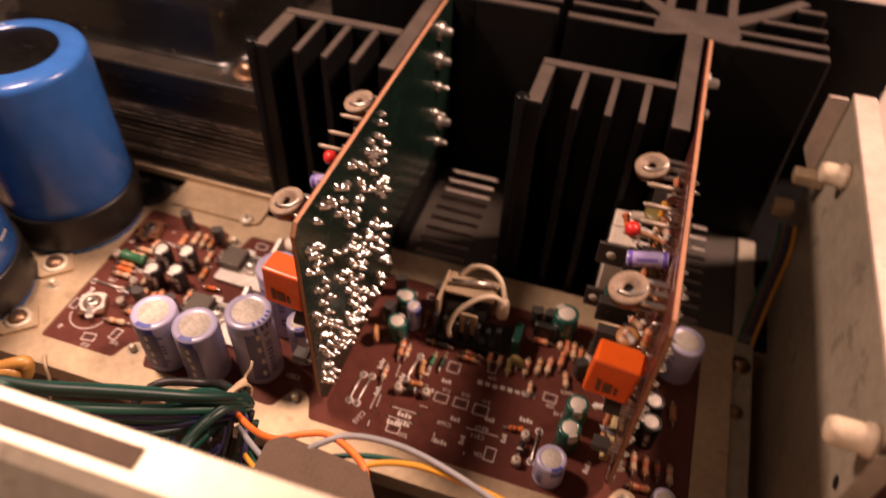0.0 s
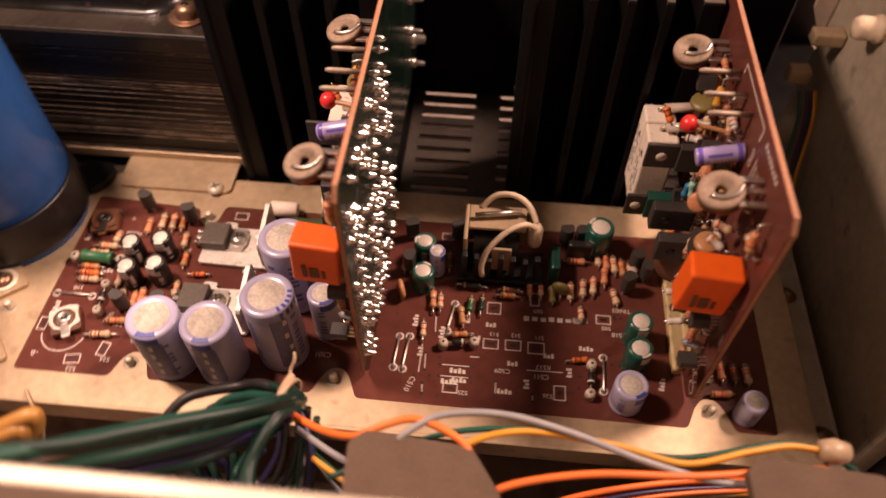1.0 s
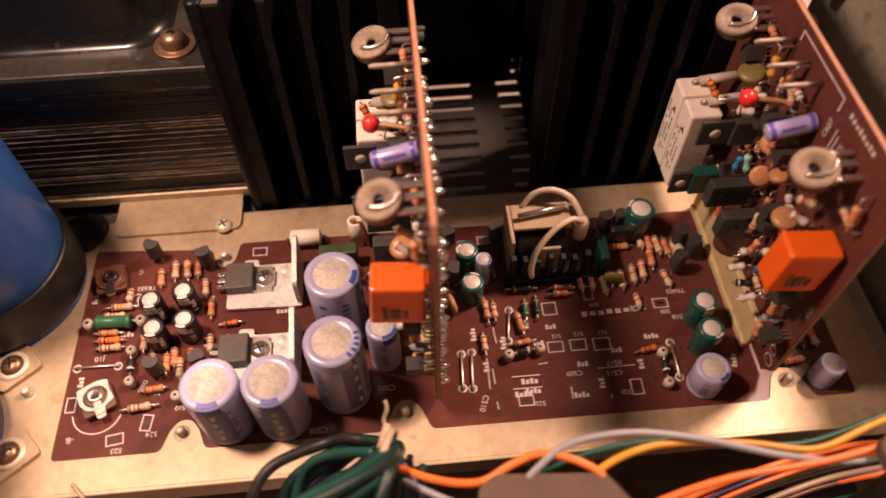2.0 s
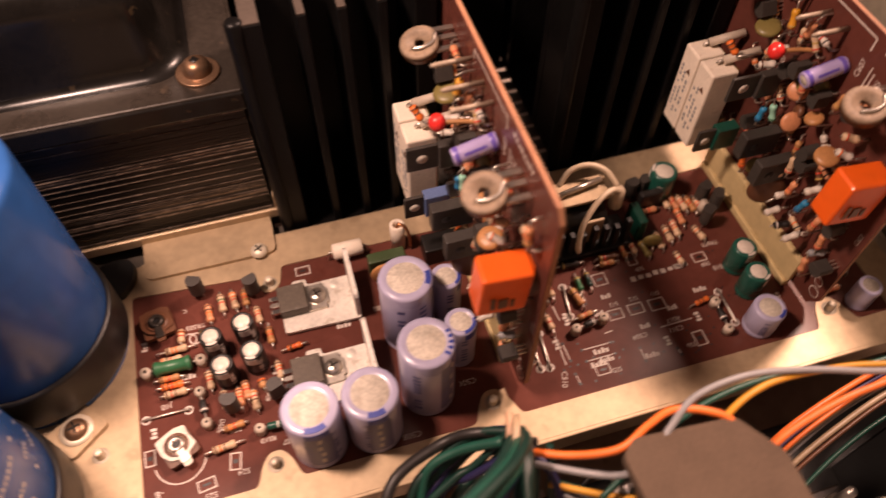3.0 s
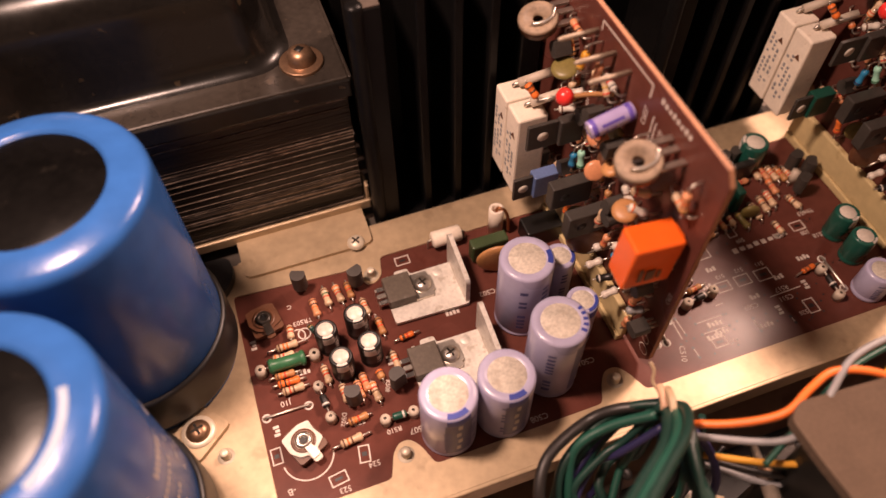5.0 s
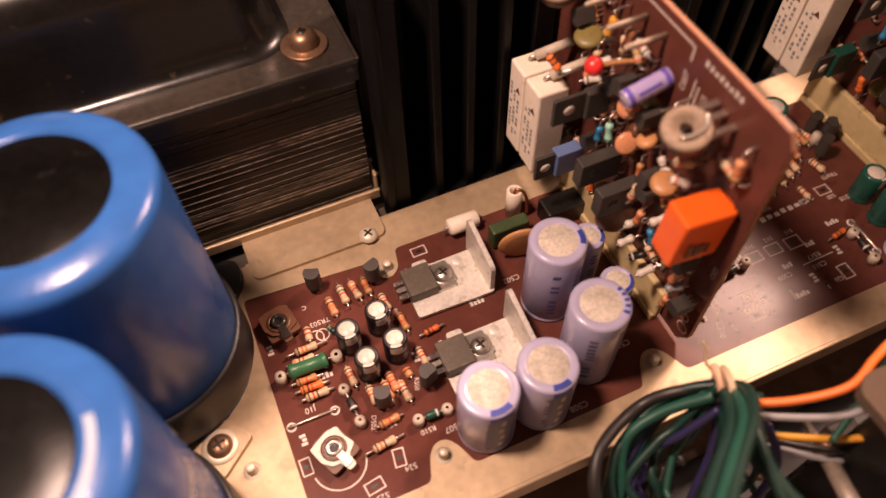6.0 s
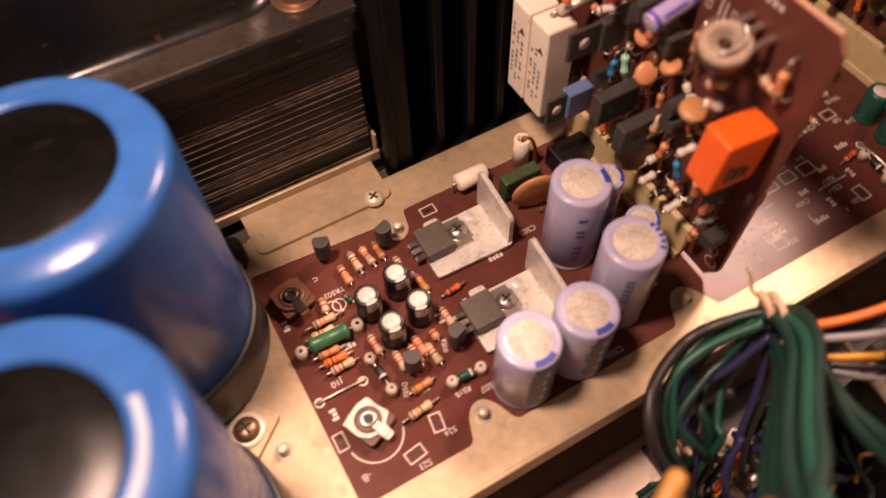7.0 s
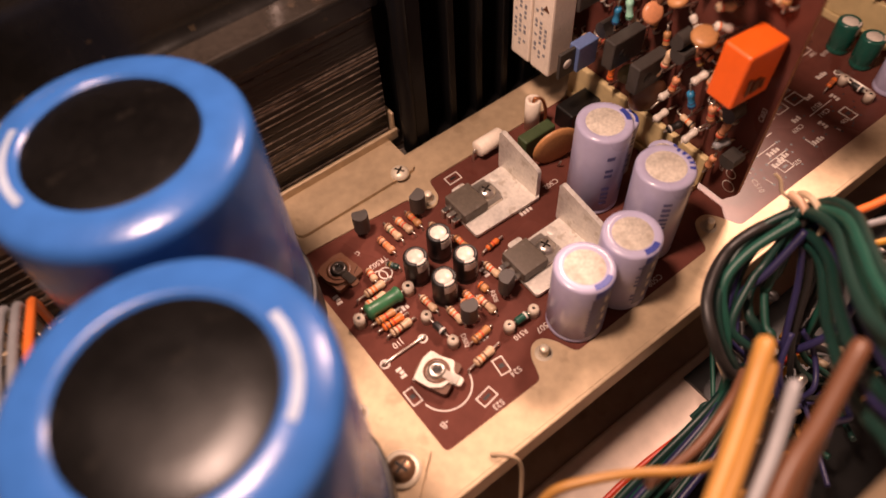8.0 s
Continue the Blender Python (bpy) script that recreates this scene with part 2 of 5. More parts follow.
floor = thing("case_floor", "copper-toned steel case bottom under the boards", "case floor", kind="structure")
part("pan", box(B(), -200, 260, -110, 86, -49, -47), PAN, floor)
for x, y in ((-180, -95), (245, -95), (-180, 70), (245, 70)):
    part("foot", lathe(B(), [(0, -49.2), (13, -49.2), (12, -66), (10, -67.9), (0, -67.9)], 24, Matrix.Translation((x, y, 0))), BLACK, floor, "black rubber foot")
part("pan_back", box(B(), -200, 260, 84.2, 85.6, -47, -6.5), PAN, floor)
part("rear_deck", box(B(), -200, 33, 85.7, 205, -6.4, -5.0), SLOTTED, floor)
part("rear_deck", box(B(), 243.1, 288, 85.7, 205, -6.4, -5.0), SINK, floor)
part("step", box(B(), -200, 104, -42, -18.5, -46.9, -42.5, 1), PALESTEEL, floor, "pale folded step")
slots = [[(x, y), (x + 23, y), (x + 23, y + 2.8), (x, y + 2.8)] for x in (34, 68.5, 103, 137.5, 172, 206.5) for y in [92.3 + 7.3 * k for k in range(11)]]
part("vent_plate", sheet(B(), [(33.1, 85.7), (243, 85.7), (243, 205), (33.1, 205)], slots, -6.4, -5.0), SLOTTED, floor, "slotted vent plate behind the boards")
wall = thing("wall_right", "dull grey steel side wall of the case", "case wall", kind="structure")
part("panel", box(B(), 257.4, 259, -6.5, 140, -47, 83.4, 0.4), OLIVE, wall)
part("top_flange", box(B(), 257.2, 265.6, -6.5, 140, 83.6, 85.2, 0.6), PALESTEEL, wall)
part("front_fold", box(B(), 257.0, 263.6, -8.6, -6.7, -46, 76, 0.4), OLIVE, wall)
# the wall's rear fold, paler than the panel: light on it painted in
bm = prism(B(), rounded([(256.8, 44), (256.8, 83), (249.6, 83), (249.6, 58)], 0.8), -139.6, -138.4)
bm.transform(Matrix.Rotation(R90, 4, "X"))
part("rear_bracket", bm, PALESTEEL, wall, "rear fold of the side wall, its light put into the pale colour")
part("side_floor", box(B(), 243.5, 251, -14, 148, -6, -3.2, 0.3), OLIVE, wall)
part("ledge", box(B(), 250.2, 251.6, -14, 120, -20, -3.0, 0.4), OLIVE, wall)
for y, z, length in ((103.5, 74, 9.5), (-3.5, 75, 12)):
    part("peg", lathe(B(), [(0, 0), (4.6, 0), (4.6, 2), (3.9, 2.4), (3.9, length - 2.6), (3.2, length - 0.7), (0, length)], 18, Matrix.Translation((257.3, y, z)) @ Matrix.Rotation(-R90, 4, "Y")), CREAM, wall, "cream plastic stand-off peg")
for x, y, r in ((246.6, 74, 3.0), (245.6, 51, 2.2), (246.2, -4, 3.0)):
    part("bolt", lathe(B(), [(0, 2.0), (r * 0.7, 1.8), (r, 1.0), (r, 0.2), (r * 1.5, 0.15), (r * 1.5, -0.1)], 16, Matrix.Translation((x, y, -3.1))), BRONZED, wall, "dull bolt with washer")
for y, z in ((-2.2, 32), (-3, 52)):
    part("hole", lathe(B(), [(0, 0.05), (1.8, 0.1), (2.1, 0)], 14, Matrix.Translation((257.35, y, z)) @ Matrix.Rotation(-R90, 4, "Y")), BLACK, wall)
back = solid("wall_rear", box(B(), -200, 288, 205, 207, -9, 90), SINK, "black steel rear wall of the case", "case wall", kind="structure")
left = solid("wall_left", box(B(), -160, -158, -110, 205, -47, 60), OLIVE, "grey steel side wall of the case", "case wall", kind="structure")

front = thing("front_rail", "pale gold steel rail behind the front panel", "front rail", kind="structure")
# rail top in a near-white tone that includes the glare on it
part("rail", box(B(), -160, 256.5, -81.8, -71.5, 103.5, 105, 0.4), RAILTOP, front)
bm = prism(B(), [(-81.9, 104.9), (-84.5, 103.6), (-97, 90), (-98.2, 88), (-97, 88), (-96, 89.2), (-83.6, 102.6), (-81.9, 103.4)], -160, 256.5)
bm.transform(Matrix(((0, 0, 1, 0), (1, 0, 0, 0), (0, 1, 0, 0), (0, 0, 0, 1))))
bmesh.ops.recalc_face_normals(bm, faces=bm.faces[:])
# slope turned from the lamp: its shade is put into the grey colour
part("front_slope", bm, OLIVE, front, "sloping front of the rail, its shade put into a darker grey")
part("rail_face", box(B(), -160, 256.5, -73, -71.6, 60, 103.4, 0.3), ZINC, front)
part("label_strip", box(B(), -60, 107.5, -79, -74.2, 105.05, 105.4), FELT, front, "dark brown strip stuck on the rail")
cheek = solid("front_cheek", box(B(), 264.2, 290, -20, -1.0, -49.5, 46, 0.8), BLACK, "black end of the front panel housing", "case wall", kind="structure")
side = thing("side_board", "brown circuit board standing outside the side wall", "circuit board")
part("substrate", box(B(), 284, 285.6, 14, 148, -40, 74), PCB, side)
part("edge", box(B(), 284.1, 285.5, 14, 148, 74.05, 75.2), PCBEDGE, side)
part("foot", box(B(), 283, 286.5, 14, 148, -47, -40.1), BLACK, side)
table = solid("table", box(B(), -1500, 1500, -1500, 1500, -78, -68), BACKROOM, "pale table top under the case", "table", kind="structure")

# ---- transformer ----
def ring_of(x0, x1, y0, y1, r, n=7):
    """A rounded rectangle as a loop of points."""
    out = []
    for cx, cy, a0 in ((x1 - r, y0 + r, -90), (x1 - r, y1 - r, 0), (x0 + r, y1 - r, 90), (x0 + r, y0 + r, 180)):
        out += [(cx + r * math.cos(radians(a0 + 90 * k / n)), cy + r * math.sin(radians(a0 + 90 * k / n))) for k in range(n + 1)]
    return out


def pressed_cover(x0, x1, y0, y1, r, steps):
    """A drawn steel cover: rings that shrink inwards as they rise."""
    bm, old = B(), None
    for inset, z in steps:
        ring = [bm.verts.new((x, y, z)) for x, y in ring_of(x0 + inset, x1 - inset, y0 + inset, y1 - inset, max(3.0, r - 0.35 * inset))]
        if old:
            for k in range(len(ring)):
                bm.faces.new([old[k], old[(k + 1) % len(ring)], ring[(k + 1) % len(ring)], ring[k]]).smooth = True
        old = ring
    bm.faces.new(old).smooth = True
    return bm


def transformer():
    t = thing("power_transformer", "large power transformer with varnished laminations and black bell cover", "transformer")
    lr = random.Random(4)
    z, k = 3.0, 0
    while z < 57.6:
        band = 0.5 + 0.5 * math.sin(z * 0.52 + 1.4 * math.sin(z * 0.21))
        # bare picks thin pale laminations, painted glints that cluster in bands
        bare = lr.random() < 0.16 + 0.45 * band * (z < 48)
        h = lr.uniform(0.12, 0.22) if bare else lr.uniform(0.45, 0.8)
        j = lr.uniform(-0.10, 0.10)
        part("lamination", box(B(), -112 - j, 35.2 + j, 95.5 + j - (0.2 if bare else 0), 190, z, z + h), LAMGLINT if bare else LAMS, t)
        z, k = z + h + 0.05, k + 1
    part("core", box(B(), -111, 34.4, 96.4, 189, 2.6, 58.6), LAMS, t)
    part("base_flange", box(B(), -114, 36.5, 93.8, 192, 0.9, 2.5, 0.4), ZINC, t)
    part("base_lip", box(B(), -114, 37.2, 92.4, 93.7, 0.9, 5.2, 0.5), ZINC, t, "gold plated folded lip")
    part("corner_tab", box(B(), 36.0, 37.2, 93.8, 101, 2.6, 11.5, 0.4), ZINC, t)
    part("top_frame", box(B(), -115, 36.4, 94.2, 192, 59.8, 62.0, 0.7), FRAME, t, "worn black steel frame")
    part("frame_skirt", box(B(), -115, 36.7, 93.2, 94.6, 54.8, 61.5, 0.6, 3), BELL, t)
    part("side_skirt", box(B(), 36.2, 37.4, 94.8, 190, 55.5, 61.4, 0.5), FRAME, t)
    bell = [(0, 61.9), (1.2, 62.2), (2.6, 63.0), (3.8, 64.6), (4.6, 67.0), (5.2, 71), (5.9, 79), (6.8, 85.5), (8.6, 90), (11.4, 93.2), (15.5, 95.2), (21, 96.0)]
    part("bell_cover", pressed_cover(-105, 23.2, 103.6, 184, 13, bell), BELL, t, "glossy black pressed bell cover")
    part("screw", lathe(B(), [(0, 5.4), (2.2, 5.2), (3.7, 4.2), (4.3, 2.6), (4.3, 1.1), (4.32, 1.02), (4.4, 1.0), (6.5, 1.0), (6.7, 0.95), (6.8, 0.8), (6.8, 0.0)], 24, Matrix.Translation((24.5, 105.2, 62.0))), BRONZED, t, "browned steel screw with washer")
    part("screw_recess", lathe(B(), [(0, 5.46), (1.5, 5.48), (1.6, 5.3)], 4, Matrix.Translation((24.5, 105.2, 62.0))), BLACK, t)
    return t


transformer()


# ---- heat sinks: one extrusion, twice ----
def heat_sink(dx):
    h = thing("heat_sink", "tall black anodised finned heat sink with bare cut top", "heat sink", at(dx, 0, 0), "heat sinks behind the amplifier boards")
    bars = [(145.5, 194.5, 112, 116.5), (145.5, 151, 87, 112), (160.8, 163.6, 87.5, 112), (172.2, 175, 87.5, 112), (183.6, 186.4, 87.5, 112), (194.6, 201.2, 88.5, 153),
            (147.5, 183, 149.6, 153.6), (212, 248, 150.6, 155.2), (214, 248, 160.5, 163.6), (222.5, 248, 173, 176), (236.5, 248, 188, 191), (147.5, 182, 161, 164), (147.5, 173.5, 173, 176), (147.5, 159.5, 188, 191),
            (184, 188, 171.5, 196), (196.4, 200.4, 171.8, 196), (209, 213, 171.5, 196)]
    for x0, x1, y0, y1 in bars:
        f = part("fin", box(B(), x0, x1, y0, y1, -3.1, 89.2, 0.35, 1), SINK, h)
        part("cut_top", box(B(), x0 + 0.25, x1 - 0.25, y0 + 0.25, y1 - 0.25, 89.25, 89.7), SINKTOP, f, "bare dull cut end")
    pts = [(182, 149.4), (188, 150.6), (194.4, 152.8), (201, 152.8), (207, 150.8), (213, 150.2), (215, 158), (213.5, 166), (228, 180), (242, 196), (238, 198), (224, 183), (210, 171.8), (187, 171.8), (173, 183), (158, 198), (153.5, 196), (169, 180), (183, 166), (181.5, 158)]
    f = part("core", prism(B(), pts, -3.1, 89.1), SINK, h)
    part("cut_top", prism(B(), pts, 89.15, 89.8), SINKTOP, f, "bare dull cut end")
    part("foot", box(B(), 146.5, 203, 86, 170, -4.6, -3.15), SINK, h)
    part("screw_boss", lathe(B(), [(0, 90.6), (2.1, 90.4), (2.6, 89.6), (2.6, -3)], 16, Matrix.Translation((143.9, 88.6, 0))), SINK, h)


heat_sink(0)
heat_sink(-104.5)

# ---- big blue capacitors ----
def big_cap(x, y, turn, arc, lugs):
    c = thing("reservoir_capacitor", "large blue-sleeved reservoir capacitor with black vent disc", "capacitor", at(x, y, 0, turn), "reservoir capacitors")
    part("can", lathe(B(), [(0, -6), (25.8, -6), (26.9, -5), (26.9, 80.2), (26.75, 81.4), (26.3, 82.4), (25.5, 83.1), (24.4, 83.6), (21.4, 84.4), (18.6, 84.9), (17.8, 84.7), (17.4, 83.9), (0, 83.9)], 72), BLUE, c)
    part("vent_disc", lathe(B(), [(17.4, 84.1), (16.8, 84.3), (10, 84.5), (0, 84.55)], 64), DARKDISC, c, "black vent disc in the top")
    part("clamp_band", lathe(B(), [(26.95, 4), (28.1, 4), (28.4, 5), (28.4, 20), (28.1, 21), (26.95, 21)], 72), BLACK, c, "black clamp band round the foot")
    for k, a in enumerate(lugs):
        m = Matrix.Rotation(radians(a), 4, "Z")
        bm = prism(B(), rounded([(27, -8), (36, -6), (41, 0), (36, 6), (27, 8)], 3), 0.6, 4)
        bm.transform(m)
        part("clamp_lug", bm, BLACK, c)
    bm = B()
    for a0, a1 in arc:
        n = 18
        prof = []
        for k in range(n + 1):
            a = radians(a0 + (a1 - a0) * k / n)
            prof.append([bm.verts.new((r * math.cos(a), r * math.sin(a), 85.0 - 0.18 * (r - 19))) for r in (19.2, 20.9)])
        for p, q in zip(prof, prof[1:]):
            bm.faces.new([p[0], p[1], q[1], q[0]])
    part("polarity_mark", bm, FADED, c, "white printed arc")
    pr = random.Random(int(abs(x)))
    for row in range(4 if y < 20 else 0):
        a = radians(pr.uniform(-34, -24))
        while a < radians(28):
            wd = pr.uniform(0.025, 0.05)
            z0 = (52, 45, 37, 31)[row]
            bm = B()
            vs = [[bm.verts.new((26.96 * math.cos(a + wd * k / 3), 26.96 * math.sin(a + wd * k / 3), zz)) for zz in (z0, z0 + (3.0 if row == 0 else 1.5))] for k in range(4)]
            for u, w in zip(vs, vs[1:]):
                bm.faces.new([u[0], w[0], w[1], u[1]])
            part("print_bar", bm, PRINT, c)
            a += wd + (pr.uniform(0.014, 0.022) if pr.random() < 0.72 else pr.uniform(0.12, 0.3))


big_cap(-46.3, 58.3, 0, [(134, 194)], (42, 162))
big_cap(-61, 2.5, 0, [(-50, 6)], (164,))

# ---- main board ----
board = thing("main_board", "brown phenolic circuit board with white printed marks", "circuit board")
part("substrate", box(B(), -19.5, 232, -7.5, 72.5, -2.4, 0.0), PCB, board)

# ---- small parts: one function a kind ----
GLASS_WHITE = mat("white_sleeve", (0.52, 0.44, 0.35), 0.5, 0.0, 0.08, 0.8, rand=0.08)
COLORS = {
    "beige": (0.60, 0.43, 0.27), "orange": (0.75, 0.17, 0.03), "red": (0.55, 0.05, 0.02), "brown": (0.12, 0.05, 0.024), "black": (0.015, 0.013, 0.012), "green": (0.03, 0.13, 0.055),
    "white": (0.64, 0.58, 0.50), "blue": (0.03, 0.22, 0.42), "cyan": (0.28, 0.55, 0.42), "tan": (0.45, 0.22, 0.085), "gold": (0.45, 0.30, 0.08), "darkgreen": (0.006, 0.032, 0.024), "olive": (0.20, 0.16, 0.05),
    "salmon": (0.62, 0.27, 0.13), "grey": (0.26, 0.26, 0.27), "yellow": (0.58, 0.28, 0.025), "violet": (0.022, 0.02, 0.075), "steelblue": (0.13, 0.19, 0.38), "jade": (0.009, 0.065, 0.044), "ochre": (0.40, 0.20, 0.045), "cream": (0.40, 0.30, 0.19), "tape": (0.52, 0.33, 0.21), "moss": (0.045, 0.07, 0.028)}
PAINT = {k: mat("paint_" + k, c, 0.38, 0.0, 0.14, 0.9, 0.05, 0.5, rand=0.1) for k, c in COLORS.items()}
SHEATH = {k: mat("sheath_" + k, c, 0.42, 0.0, 0.10, 4.0, 0.03, 1.5, rand=0.12) for k, c in COLORS.items()}
MESHES = {}


def shared(key, make, material):
    """One mesh for all pieces alike."""
    if key not in MESHES:
        MESHES[key] = mesh_of(key[0], make(), material)
    return MESHES[key]


def frame_between(p, q):
    p, q = Vector(p), Vector(q)
    d = (q - p).normalized()
    up = Vector((0, 0, 1)) if abs(d.z) < 0.9 else Vector((0, 1, 0))
    y = up.cross(d).normalized()
    z = d.cross(y)
    m = Matrix((d, y, z)).transposed().to_4x4()
    m.translation = (p + q) / 2000
    return m, (q - p).length


def resistor(p, q, body="beige", bands=("brown", "red", "orange"), length=6.4, d=2.2, drop=None, where="the main board"):
    """An axial resistor between two points; drop bends the leads down to the board by so much."""
    m, span = frame_between(p, q)
    r = thing("resistor", "%s axial resistor with %s bands on %s" % (body, bands[0] if bands else "no", where), "resistor", m, "axial resistors")
    h, a = length / 2, d / 2
    prof = [(0, -h), (a * 0.75, -h + 0.15), (a, -h + 0.6), (a, -h + 1.5), (a * 0.84, -h + 2.0), (a * 0.84, h - 2.0), (a, h - 1.5), (a, h - 0.6), (a * 0.75, h - 0.15), (0, h)]
    rot = Matrix.Rotation(R90, 4, "Y")
    part("body", shared(("body", "res", body, length, d), lambda: lathe(B(), prof, 12, rot), PAINT[body]), None, r)
    spots = [-h + 1.05] + [(-0.9 + k) * 1.2 for k in range(len(bands) - 1)]
    for x, c in zip(spots, bands):
        rr = a * (1.03 if x < -h + 1.5 else 0.88)
        part("band", shared(("band", c, round(rr, 3)), lambda rr=rr: lathe(B(), [(rr * 0.9, -0.28), (rr, -0.25), (rr, 0.25), (rr * 0.9, 0.28)], 12, rot), PAINT[c]), None, r, m=pose(x / 1000, 0, 0))
    for s in (-1, 1):
        bm = B()
        e = max(span / 2, h + 0.6)
        pts = [(s * (h - 0.3), 0, 0), (s * e, 0, 0)]
        if drop:
            pts = [(s * (h - 0.3), 0, 0), (s * (e - 0.4), 0, 0), (s * e, 0, -0.5), (s * e, 0, -drop)]
        tube(bm, pts, 0.32, 6, 3)
        part("lead", bm, STEEL, r)
    return r



def lying(x0, y0, x1, y1, body="beige", bands=("orange", "orange", "brown"), z=1.7, length=7.0, d=2.6, where="the main board"):
    return resistor((x0, y0, z), (x1, y1, z), body, bands, min(length, math.hypot(x1 - x0, y1 - y0) - 0.8), d, drop=z, where=where)


def electrolytic(m, r, h, sleeve, top, label, stripe=None, marks=0, group="electrolytic capacitors"):
    c = thing("electrolytic_capacitor", label, "capacitor", m, group)
    part("can", lathe(B(), [(0, 0), (r * 0.96, 0), (r, 0.5), (r, 1.3), (r * 0.96, 1.8), (r * 0.96, 2.2), (r, 2.7), (r, h - 1.0), (r * 0.975, h - 0.45), (r * 0.91, h - 0.1), (r * 0.72, h - 0.02), (r * 0.66, h - 0.35), (0, h - 0.35)], 40 if r > 5 else 24), sleeve, c)
    part("top_disc", lathe(B(), [(r * 0.68, h - 0.3), (r * 0.64, h - 0.12), (0, h - 0.1)], 32), top, c, "pale bare top disc")
    if stripe:
        a0, a1, ink = stripe
        bm = B()
        for ra, za, rb, zb in ((r * 0.73, h + 0.03, r * 0.915, h - 0.05), (r * 0.915, h - 0.05, r * 1.004, h - 1.0), (r * 1.004, h - 1.0, r * 1.004, h - 4.0)):
            n = 10
            row = []
            for k in range(n + 1):
                a = radians(a0 + (a1 - a0) * k / n)
                row.append([bm.verts.new((ra * math.cos(a), ra * math.sin(a), za)), bm.verts.new((rb * math.cos(a), rb * math.sin(a), zb))])
            for u, v in zip(row, row[1:]):
                bm.faces.new([u[0], u[1], v[1], v[0]])
        part("polarity_stripe", bm, ink, c, "printed polarity stripe")
        if r > 8:
            bm = B()
            row = [[bm.verts.new((r * 1.004 * math.cos(a), r * 1.004 * math.sin(a), z)) for z in (3.2, h - 4.05)] for a in [radians(min(a0, a1 - 30) - 4 + (max(a1 - a0, 30) + 8) * k / 10) for k in range(11)]]
            for u, v in zip(row, row[1:]):
                bm.faces.new([u[0], v[0], v[1], u[1]])
            part("printed_panel", bm, PANEL, c, "dark printed panel with pale marks")
            for k in range(4):
                bm = B()
                z0 = 5.5 + (h - 13) * k / 3
                row = [[bm.verts.new((r * 1.008 * math.cos(a), r * 1.008 * math.sin(a), z)) for z in (z0, z0 + 2.6)] for a in [radians((a0 + a1) / 2 - 6 + 3 * (k % 2) + 9 * j / 3) for j in range(4)]]
                for u, v in zip(row, row[1:]):
                    bm.faces.new([u[0], v[0], v[1], u[1]])
                part("print_bar", bm, PRINT, c)
    cols = max(1, marks // 3)
    for k in range(cols):
        a = radians((-118, -62, -20, 30)[k % 4] + random.uniform(-8, 8)) if r > 5 else radians(200 + 140 * (k + 0.5) / cols)
        z, wd = h * random.uniform(0.16, 0.24), min(2.4, 0.42 * r) / r
        while z < h * 0.8:
            hh = random.uniform(0.05, 0.09) * h
            bm = B()
            vs = [[bm.verts.new((r * 1.008 * math.cos(a + wd * (q / 3 - 0.5)), r * 1.008 * math.sin(a + wd * (q / 3 - 0.5)), zz)) for zz in (z, z + hh * 0.55)] for q in range(4)]
            for u, v in zip(vs, vs[1:]):
                bm.faces.new([u[0], v[0], v[1], u[1]])
            part("print_bar", bm, FADEDNAVY if sleeve == LAV else PRINT, c)
            z += hh * (1.0 if random.random() < 0.75 else 2.2)
    return c


def transistor_small(x, y, turn, z=0.0, m=None, h=5.0):
    t = thing("small_transistor", "small black half-round plastic transistor on three legs", "transistor", m if m is not None else at(x, y, z, turn), "small transistors")
    pts = [(2.55 * math.cos(a), 2.55 * math.sin(a)) for a in [radians(-35 + 250 * k / 14) for k in range(15)]]
    part("body", shared(("body", "to92", h), lambda: prism(B(), pts, 3.0, 3.0 + h), CHARCOAL), None, t)
    for dx in (-1.27, 0, 1.27):
        part("leg", shared(("leg", "to92"), lambda: box(B(), -0.25, 0.25, -0.25, 0.25, 0, 3.2), STEEL), None, t, m=pose(dx / 1000, 0, 0))
    return t


def trimmer(m, pale=True):
    t = thing("trimmer", "%s open trimmer resistor standing off the board" % ("pale metal" if pale else "shade-coloured dark"), "trimmer", m, "trimmers")
    # when not pale, shade is put into the metal and track colours
    met = STEEL if pale else FRAME
    part("base", prism(B(), rounded([(-5, -5.4), (5, -5.4), (5, 3), (3.2, 5.6), (-3.2, 5.6), (-5, 3)], 1.2), 1.2, 2.8), PAINT["brown"], t)
    out = rounded([(-4.8, 4.6), (-5.2, -0.5), (-3.6, -3.6), (-1.5, -4.4), (-1.3, -7.8), (1.3, -7.8), (1.6, -4.4), (5.0, -3.0), (4.4, 1.0), (4.9, 4.2), (1.5, 5.2)], 0.8)
    part("track", prism(B(), out, 2.85, 3.5), PAINT["white"] if pale else PAINT["brown"], t)
    part("hub", lathe(B(), [(1.1, 3.2), (1.1, 4.6), (2.3, 4.6), (2.6, 3.4)], 20), met, t, "metal hub with screw slot")
    part("dark_ring", lathe(B(), [(2.65, 3.52), (2.7, 3.75), (3.7, 3.72), (3.75, 3.5)], 24), PAINT["brown"], t, "dark contact ring")
    part("hub_slot", lathe(B(), [(0, 3.9), (1.1, 3.9)], 12), BLACK, t)
    part("wiper", prism(B(), rounded([(-1.1, -2), (1.1, -2), (1.3, -6.6), (-1.3, -6.6)], 0.4), 3.55, 4.1), met, t)
    for x, y in ((-4, 5), (4, 5), (0, -5)):
        part("leg", box(B(), x - 0.5, x + 0.5, y - 0.3, y + 0.3, 0, 1.4), STEEL, t)
    return t


